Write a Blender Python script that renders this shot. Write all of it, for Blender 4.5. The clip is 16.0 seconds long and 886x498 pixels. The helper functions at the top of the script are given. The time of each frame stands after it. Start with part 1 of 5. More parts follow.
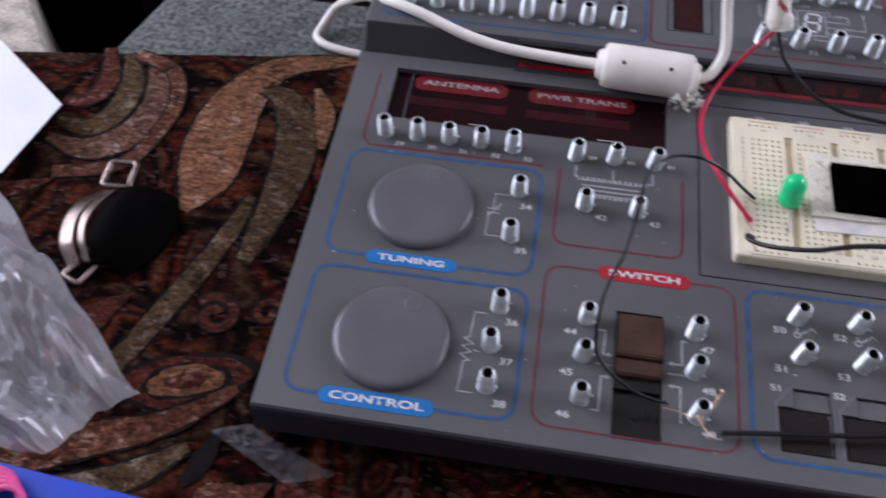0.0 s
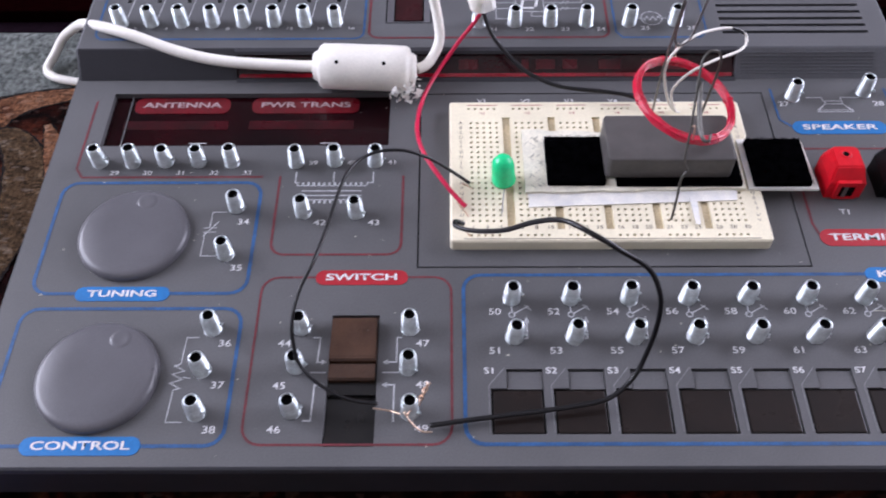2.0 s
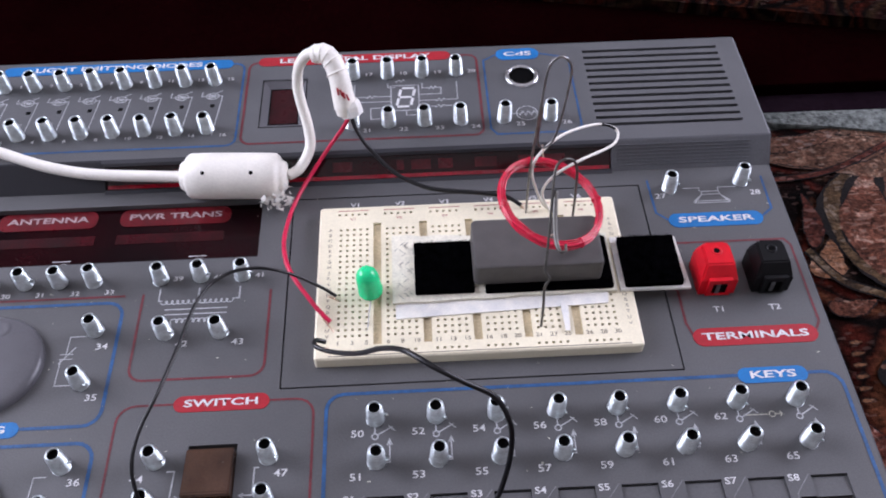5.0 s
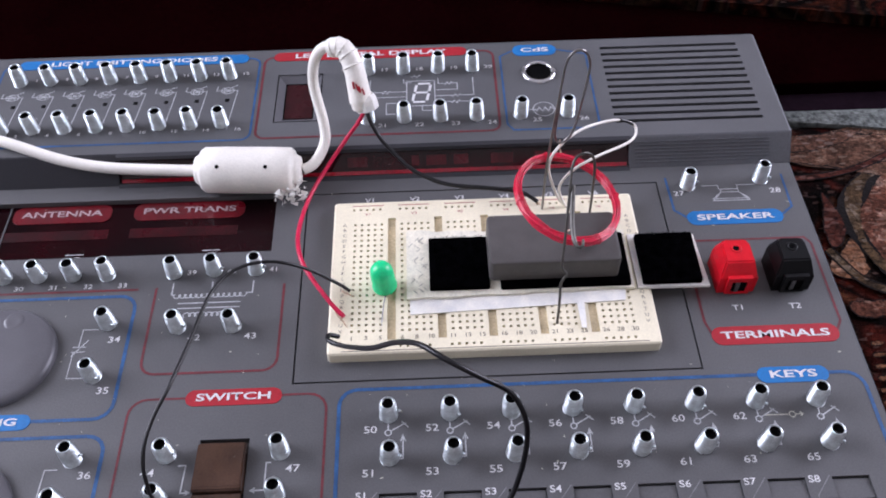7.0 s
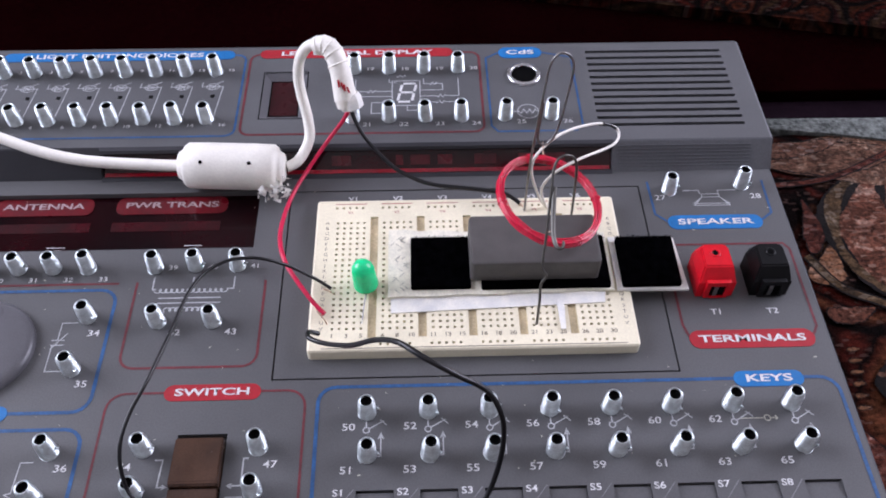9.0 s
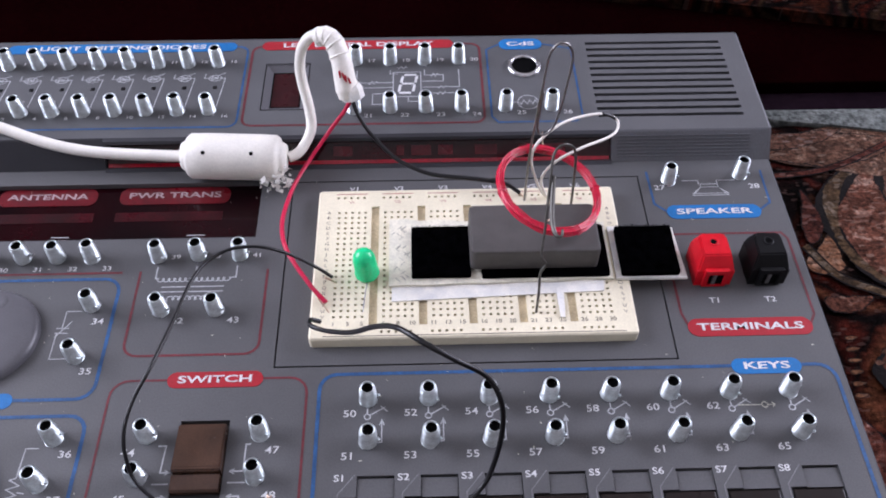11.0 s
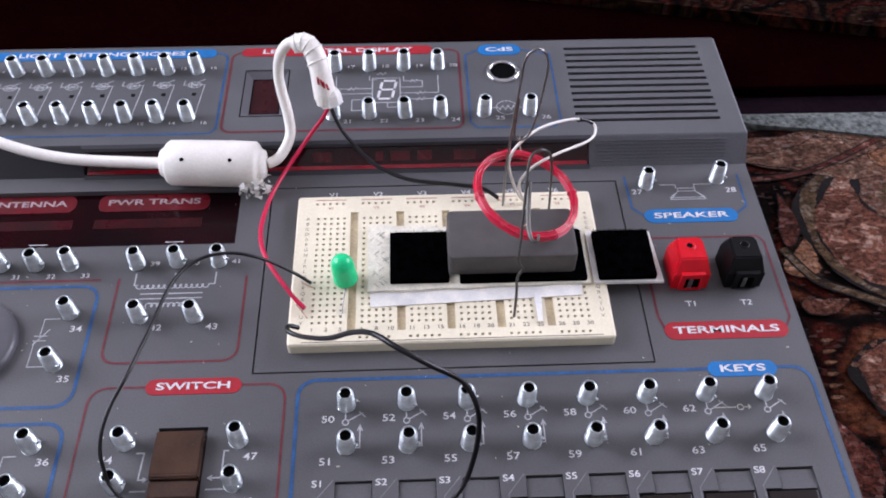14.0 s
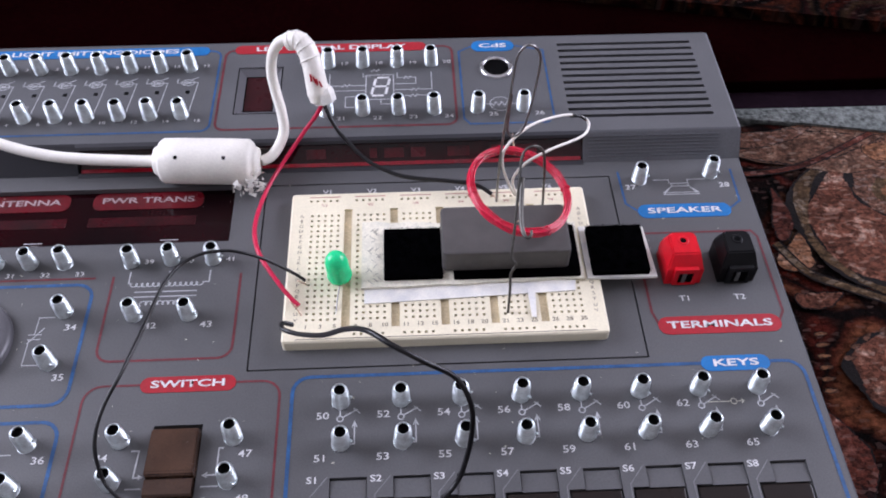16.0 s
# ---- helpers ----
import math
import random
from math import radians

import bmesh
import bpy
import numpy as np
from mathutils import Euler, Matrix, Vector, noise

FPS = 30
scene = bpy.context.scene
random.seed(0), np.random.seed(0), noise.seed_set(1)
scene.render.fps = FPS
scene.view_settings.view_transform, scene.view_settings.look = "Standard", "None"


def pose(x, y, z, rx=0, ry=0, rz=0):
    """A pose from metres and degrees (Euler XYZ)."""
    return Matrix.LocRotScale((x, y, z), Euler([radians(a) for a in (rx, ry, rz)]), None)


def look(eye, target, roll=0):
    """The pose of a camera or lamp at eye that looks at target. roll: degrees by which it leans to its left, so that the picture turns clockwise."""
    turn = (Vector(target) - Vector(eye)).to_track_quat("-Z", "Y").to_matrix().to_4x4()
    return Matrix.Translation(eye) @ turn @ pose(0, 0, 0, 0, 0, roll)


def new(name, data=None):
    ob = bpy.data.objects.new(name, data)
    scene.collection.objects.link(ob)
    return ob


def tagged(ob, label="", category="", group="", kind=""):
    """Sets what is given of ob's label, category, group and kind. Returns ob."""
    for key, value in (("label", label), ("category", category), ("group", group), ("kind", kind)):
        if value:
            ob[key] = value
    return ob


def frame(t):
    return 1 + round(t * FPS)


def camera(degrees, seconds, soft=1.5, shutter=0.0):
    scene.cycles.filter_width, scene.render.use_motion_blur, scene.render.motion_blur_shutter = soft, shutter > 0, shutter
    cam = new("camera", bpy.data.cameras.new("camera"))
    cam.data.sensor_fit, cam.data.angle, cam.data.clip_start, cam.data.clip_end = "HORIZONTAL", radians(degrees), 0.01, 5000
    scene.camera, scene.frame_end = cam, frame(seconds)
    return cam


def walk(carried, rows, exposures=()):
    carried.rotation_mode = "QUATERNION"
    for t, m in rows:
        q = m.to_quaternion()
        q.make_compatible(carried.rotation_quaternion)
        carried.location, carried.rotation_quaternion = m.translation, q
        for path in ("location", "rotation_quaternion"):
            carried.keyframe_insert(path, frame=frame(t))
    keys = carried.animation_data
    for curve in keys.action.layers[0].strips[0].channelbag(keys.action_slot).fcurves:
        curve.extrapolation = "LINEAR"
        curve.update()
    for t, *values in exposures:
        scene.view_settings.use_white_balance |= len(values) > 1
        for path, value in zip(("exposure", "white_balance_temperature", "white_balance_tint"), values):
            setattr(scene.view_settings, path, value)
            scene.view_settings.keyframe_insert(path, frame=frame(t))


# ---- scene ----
cam = camera(53.0, 16.0, 1.9, 0.5)
PATH = [
    (0, (-0.07625, -0.19820, 0.25919), (-0.24368, 0.96431, -1.35961), 1.05),
    (0.5, (-0.04915, -0.19721, 0.25952), (-0.16159, 0.95790, -1.36931), -0.09),
    (1, (-0.03445, -0.19927, 0.26107), (-0.08117, 0.96544, -1.36413), 0.56),
    (1.5, (-0.01416, -0.19049, 0.25957), (-0.01476, 0.97200, -1.36789), 0.74),
    (2, (-0.00132, -0.18596, 0.25793), (-0.00911, 0.98216, -1.36547), -0.48),
    (2.5, (0.01554, -0.17660, 0.26026), (0.04015, 1.00570, -1.35267), -0.10),
    (3, (0.02899, -0.16801, 0.26509), (0.07753, 1.05017, -1.32037), 0.25),
    (3.5, (0.03787, -0.16533, 0.26515), (0.08318, 1.06662, -1.30973), -0.39),
    (4, (0.04267, -0.16275, 0.26582), (0.08314, 1.06892, -1.30941), -0.83),
    (4.5, (0.04389, -0.16152, 0.26519), (0.08927, 1.08043, -1.30182), -1.00),
    (5, (0.03907, -0.16210, 0.26602), (0.08519, 1.08179, -1.29942), -0.88),
    (5.2, (0.03656, -0.16301, 0.26662), (0.08487, 1.08504, -1.29545), -0.73),
    (7.3, (0.03922, -0.16236, 0.26035), (0.04861, 1.09119, -1.29802), -1.78),
    (7.5, (0.04092, -0.16079, 0.25999), (0.04604, 1.08030, -1.30834), -1.92),
    (8, (0.03819, -0.16080, 0.26067), (0.07687, 1.08956, -1.29981), 0.19),
    (8.5, (0.03920, -0.16255, 0.26049), (0.07660, 1.08775, -1.30008), 0.24),
    (9, (0.04003, -0.16413, 0.26178), (0.08709, 1.09165, -1.29412), 0.60),
    (11.5, (0.04121, -0.16848, 0.26260), (0.08141, 1.07787, -1.30104), 0.34),
    (12, (0.04264, -0.16923, 0.26388), (0.09115, 1.07462, -1.30153), 0.37),
    (12.5, (0.04151, -0.17037, 0.26523), (0.09633, 1.08235, -1.29288), 0.67),
    (13, (0.04014, -0.17009, 0.26631), (0.09752, 1.08814, -1.28726), 1.02),
    (13.5, (0.04394, -0.16968, 0.26526), (0.09968, 1.08051, -1.29484), 0.65),
    (14, (0.04503, -0.16835, 0.26380), (0.10831, 1.08633, -1.29240), 0.82),
    (14.5, (0.04490, -0.16759, 0.26408), (0.11356, 1.07575, -1.30097), 0.87),
    (15, (0.04581, -0.16915, 0.26605), (0.11614, 1.07800, -1.29590), 0.94),
    (15.5, (0.04628, -0.16669, 0.26613), (0.11959, 1.07434, -1.30055), 0.95),
    (16, (0.04664, -0.16877, 0.26419), (0.11367, 1.07956, -1.29695), 0.62),
]
walk(cam, [(t, look(eye, target, roll)) for t, eye, target, roll in PATH], [(0.0, -0.43), (0.5, -0.10), (1.0, 0.07), (2.2, 0.08), (3.2, 0.03), (16.0, 0.03)])

# ---- world, light, exposure ----
U = 0.001  # everything below is written in millimetres
world = bpy.data.worlds.new("sky")
scene.world = world
world.use_nodes = True
wn = world.node_tree
sky = wn.nodes.new("ShaderNodeTexSky")
sky.sky_type, sky.sun_disc = "NISHITA", False
sky.sun_elevation, sky.sun_rotation = radians(35), radians(-60)
wn.links.new(sky.outputs[0], wn.nodes["Background"].inputs[0])
wn.nodes["Background"].inputs[1].default_value = 0.10


def window_light(name, eye, target, w, h, watts, colour):
    lamp = bpy.data.lights.new(name, "AREA")
    lamp.shape, lamp.size, lamp.size_y, lamp.energy, lamp.color = "RECTANGLE", w, h, watts, colour
    ob = new(name, lamp)
    ob.matrix_world = look(eye, target)
    return ob


window_light("window_light", (-1.72, 0.45, 0.95), (0.3, 0.1, 0.0), 1.5, 1.2, 64, (0.82, 0.83, 1.04))
window_light("window_light", (2.12, 0.75, 0.95), (0.0, 0.1, 0.0), 1.5, 1.2, 70, (0.84, 0.83, 1.04))


# ---- materials ----
def material(name, colour, rough=0.5, metal=0.0, vary=0.12, size=0.02, grain=0.0008, bump=0.1, colour2=None, spec=0.5, trans=0.0, ior=1.45, coat=0.0, rvary=0.1, each=0.0):
    """A surface with broad stains and fine grain; size and grain in metres."""
    m = bpy.data.materials.new(name)
    m.use_nodes = True
    nt = m.node_tree
    n, l = nt.nodes, nt.links
    p = n["Principled BSDF"]
    co = n.new("ShaderNodeTexCoord")
    broad, fine = n.new("ShaderNodeTexNoise"), n.new("ShaderNodeTexNoise")
    broad.inputs["Scale"].default_value, broad.inputs["Detail"].default_value = 1 / size, 5
    fine.inputs["Scale"].default_value, fine.inputs["Detail"].default_value = 1 / grain, 2
    l.new(co.outputs["Object"], broad.inputs["Vector"])
    l.new(co.outputs["Object"], fine.inputs["Vector"])
    mix = n.new("ShaderNodeMix")
    mix.data_type = "RGBA"
    c2 = colour2 or [c * (1 - 2 * vary) for c in colour]
    mix.inputs[6].default_value, mix.inputs[7].default_value = (*colour, 1), (*c2, 1)
    ramp = n.new("ShaderNodeMapRange")
    ramp.inputs[1].default_value, ramp.inputs[2].default_value = 0.35, 0.7
    l.new(broad.outputs["Fac"], ramp.inputs[0])
    l.new(ramp.outputs[0], mix.inputs[0])
    hsv = n.new("ShaderNodeHueSaturation")
    val = n.new("ShaderNodeMapRange")
    val.inputs[1].default_value, val.inputs[2].default_value = 0.3, 0.7
    val.inputs[3].default_value, val.inputs[4].default_value = 1 - vary, 1 + vary
    l.new(fine.outputs["Fac"], val.inputs[0])
    l.new(val.outputs[0], hsv.inputs["Value"])
    l.new(mix.outputs[2], hsv.inputs["Color"])
    out = hsv.outputs[0]
    if each:
        info, ev, h2 = n.new("ShaderNodeObjectInfo"), n.new("ShaderNodeMapRange"), n.new("ShaderNodeHueSaturation")
        ev.inputs[3].default_value, ev.inputs[4].default_value = 1 - each, 1 + each
        l.new(info.outputs["Random"], ev.inputs[0])
        l.new(ev.outputs[0], h2.inputs["Value"])
        l.new(out, h2.inputs["Color"])
        out = h2.outputs[0]
    l.new(out, p.inputs["Base Color"])
    rr = n.new("ShaderNodeMapRange")
    rr.inputs[3].default_value, rr.inputs[4].default_value = max(0.02, rough - rvary), min(1, rough + rvary)
    l.new(broad.outputs["Fac"], rr.inputs[0])
    l.new(rr.outputs[0], p.inputs["Roughness"])
    p.inputs["Metallic"].default_value = metal
    p.inputs["Specular IOR Level"].default_value = spec
    p.inputs["Transmission Weight"].default_value = trans
    p.inputs["IOR"].default_value = ior
    p.inputs["Coat Weight"].default_value = coat
    if bump:
        b = n.new("ShaderNodeBump")
        b.inputs["Strength"].default_value, b.inputs["Distance"].default_value = bump, grain * 0.4
        l.new(fine.outputs["Fac"], b.inputs["Height"])
        l.new(b.outputs[0], p.inputs["Normal"])
    return m


def stitches(n, l, co, out, low, high, fleck):
    """Multiplies a colour by rows of short threads, each with a tone of its own; the palest become flecks."""
    stretch = n.new("ShaderNodeMapping")
    stretch.inputs["Scale"].default_value = (330, 760, 1)
    stretch.inputs["Rotation"].default_value = (0, 0, 0.5)
    cell, sep, tone = n.new("ShaderNodeTexVoronoi"), n.new("ShaderNodeSeparateColor"), n.new("ShaderNodeMapRange")
    cell.inputs["Scale"].default_value = 1.0
    l.new(co.outputs["Object"], stretch.inputs["Vector"])
    l.new(stretch.outputs[0], cell.inputs["Vector"])
    l.new(cell.outputs["Color"], sep.inputs[0])
    tone.inputs[3].default_value, tone.inputs[4].default_value = low, high
    l.new(sep.outputs[0], tone.inputs[0])
    hsv = n.new("ShaderNodeHueSaturation")
    l.new(tone.outputs[0], hsv.inputs["Value"])
    l.new(out, hsv.inputs["Color"])
    pick, mix, patch, both = n.new("ShaderNodeMapRange"), n.new("ShaderNodeMix"), n.new("ShaderNodeTexNoise"), n.new("ShaderNodeMath")
    pick.inputs[1].default_value, pick.inputs[2].default_value, pick.inputs[4].default_value = 0.86, 0.96, 0.85
    patch.inputs["Scale"].default_value = 55
    l.new(co.outputs["Object"], patch.inputs["Vector"])
    both.operation = "MULTIPLY"
    l.new(sep.outputs[1], pick.inputs[0])
    l.new(pick.outputs[0], both.inputs[0])
    l.new(patch.outputs["Fac"], both.inputs[1])
    mix.data_type = "RGBA"
    mix.inputs[7].default_value = (*fleck, 1)
    l.new(both.outputs[0], mix.inputs[0])
    l.new(hsv.outputs[0], mix.inputs[6])
    return mix.outputs[2]



def tapestry(name, gain=1.0):
    """Dark brown woven cloth with warped bands, tan and rust patches and black outlines; gain below 1 paints it as
    shaded.
    """
    m = bpy.data.materials.new(name)
    m.use_nodes = True
    n, l = m.node_tree.nodes, m.node_tree.links
    p = n["Principled BSDF"]
    co, warp = n.new("ShaderNodeTexCoord"), n.new("ShaderNodeTexNoise")
    warp.inputs["Scale"].default_value, warp.inputs["Detail"].default_value = 14, 2
    l.new(co.outputs["Object"], warp.inputs["Vector"])
    off = n.new("ShaderNodeVectorMath")
    off.operation = "MULTIPLY_ADD"
    off.inputs[1].default_value = (0.11, 0.11, 0)
    l.new(warp.outputs["Color"], off.inputs[0])
    l.new(co.outputs["Object"], off.inputs[2])
    cells, edge = n.new("ShaderNodeTexVoronoi"), n.new("ShaderNodeTexVoronoi")
    edge.feature = "DISTANCE_TO_EDGE"
    for v in (cells, edge):
        v.inputs["Scale"].default_value = 17
        l.new(off.outputs[0], v.inputs["Vector"])
    sep = n.new("ShaderNodeSeparateColor")
    l.new(cells.outputs["Color"], sep.inputs[0])
    tint = n.new("ShaderNodeValToRGB")
    stops = [(0.0, (0.088, 0.034, 0.019)), (0.13, (0.044, 0.012, 0.008)), (0.2, (0.003, 0.0015, 0.0015)), (0.34, (0.052, 0.011, 0.008)), (0.46, (0.008, 0.003, 0.003)), (0.56, (0.040, 0.022, 0.013)), (0.68, (0.018, 0.005, 0.005)), (0.78, (0.003, 0.0015, 0.0015)), (0.9, (0.056, 0.016, 0.010)), (1.0, (0.008, 0.004, 0.004))]
    while len(tint.color_ramp.elements) < len(stops):
        tint.color_ramp.elements.new(0.5)
    for e, (at, c) in zip(tint.color_ramp.elements, stops):
        e.position, e.color = at, (*c, 1)
    blend, fold = n.new("ShaderNodeMath"), n.new("ShaderNodeMath")
    blend.operation, fold.operation = "MULTIPLY_ADD", "PINGPONG"
    blend.inputs[1].default_value, fold.inputs[1].default_value = 2.1, 1.0
    l.new(cells.outputs["Distance"], blend.inputs[0])
    l.new(sep.outputs[0], blend.inputs[2])
    l.new(blend.outputs[0], fold.inputs[0])
    l.new(fold.outputs[0], tint.inputs[0])
    line = n.new("ShaderNodeMapRange")
    line.inputs[1].default_value, line.inputs[2].default_value = 0.02, 0.09
    l.new(edge.outputs["Distance"], line.inputs[0])
    outline = n.new("ShaderNodeMix")
    outline.data_type = "RGBA"
    outline.inputs[6].default_value = (0.003, 0.0015, 0.0015, 1)
    l.new(line.outputs[0], outline.inputs[0])
    l.new(tint.outputs[0], outline.inputs[7])
    weave = n.new("ShaderNodeTexNoise")
    weave.inputs["Scale"].default_value, weave.inputs["Detail"].default_value = 260, 6
    weave.inputs["Roughness"].default_value = 0.75
    l.new(co.outputs["Object"], weave.inputs["Vector"])
    val, hsv = n.new("ShaderNodeMapRange"), n.new("ShaderNodeHueSaturation")
    val.inputs[1].default_value, val.inputs[2].default_value = 0.3, 0.72
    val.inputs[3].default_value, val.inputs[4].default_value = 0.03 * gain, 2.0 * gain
    l.new(weave.outputs["Fac"], val.inputs[0])
    hsv.inputs["Saturation"].default_value = 1.06
    l.new(val.outputs[0], hsv.inputs["Value"])
    l.new(outline.outputs[2], hsv.inputs["Color"])
    l.new(stitches(n, l, co, hsv.outputs[0], 0.6, 1.4, [0.10 * gain, 0.06 * gain, 0.05 * gain]), p.inputs["Base Color"])
    p.inputs["Roughness"].default_value = 0.9
    p.inputs["Specular IOR Level"].default_value = 0.03 * gain
    b = n.new("ShaderNodeBump")
    b.inputs["Strength"].default_value, b.inputs["Distance"].default_value = 0.9, 0.0012
    l.new(weave.outputs["Fac"], b.inputs["Height"])
    l.new(b.outputs[0], p.inputs["Normal"])
    return m



def thread(name, low, mid, high, fleck):
    """Mottled chenille threads in four tones."""
    m = bpy.data.materials.new(name)
    m.use_nodes = True
    n, l = m.node_tree.nodes, m.node_tree.links
    p = n["Principled BSDF"]
    co = n.new("ShaderNodeTexCoord")
    mott, fine = n.new("ShaderNodeTexNoise"), n.new("ShaderNodeTexNoise")
    for q, scale, detail in ((mott, 105, 5), (fine, 620, 3)):
        q.inputs["Scale"].default_value, q.inputs["Detail"].default_value = scale, detail
        q.inputs["Roughness"].default_value = 0.68
        l.new(co.outputs["Object"], q.inputs["Vector"])
    mott.inputs["Distortion"].default_value = 0.6
    tint = n.new("ShaderNodeValToRGB")
    stops = [(0.33, low), (0.43, mid), (0.54, mid), (0.60, high), (0.68, fleck)]
    while len(tint.color_ramp.elements) < len(stops):
        tint.color_ramp.elements.new(0.5)
    for e, (at, c) in zip(tint.color_ramp.elements, stops):
        e.position, e.color = at, (*c, 1)
    l.new(mott.outputs["Fac"], tint.inputs[0])
    val, hsv = n.new("ShaderNodeMapRange"), n.new("ShaderNodeHueSaturation")
    val.inputs[1].default_value, val.inputs[2].default_value = 0.3, 0.7
    val.inputs[3].default_value, val.inputs[4].default_value = 0.3, 1.6
    l.new(fine.outputs["Fac"], val.inputs[0])
    hsv.inputs["Saturation"].default_value = 1.0
    l.new(val.outputs[0], hsv.inputs["Value"])
    l.new(tint.outputs[0], hsv.inputs["Color"])
    l.new(stitches(n, l, co, hsv.outputs[0], 0.58, 1.5, fleck), p.inputs["Base Color"])
    p.inputs["Roughness"].default_value, p.inputs["Specular IOR Level"].default_value = 0.9, 0.1
    bp = n.new("ShaderNodeBump")
    bp.inputs["Strength"].default_value, bp.inputs["Distance"].default_value = 1.0, 0.0007
    l.new(fine.outputs["Fac"], bp.inputs["Height"])
    l.new(bp.outputs[0], p.inputs["Normal"])
    return m


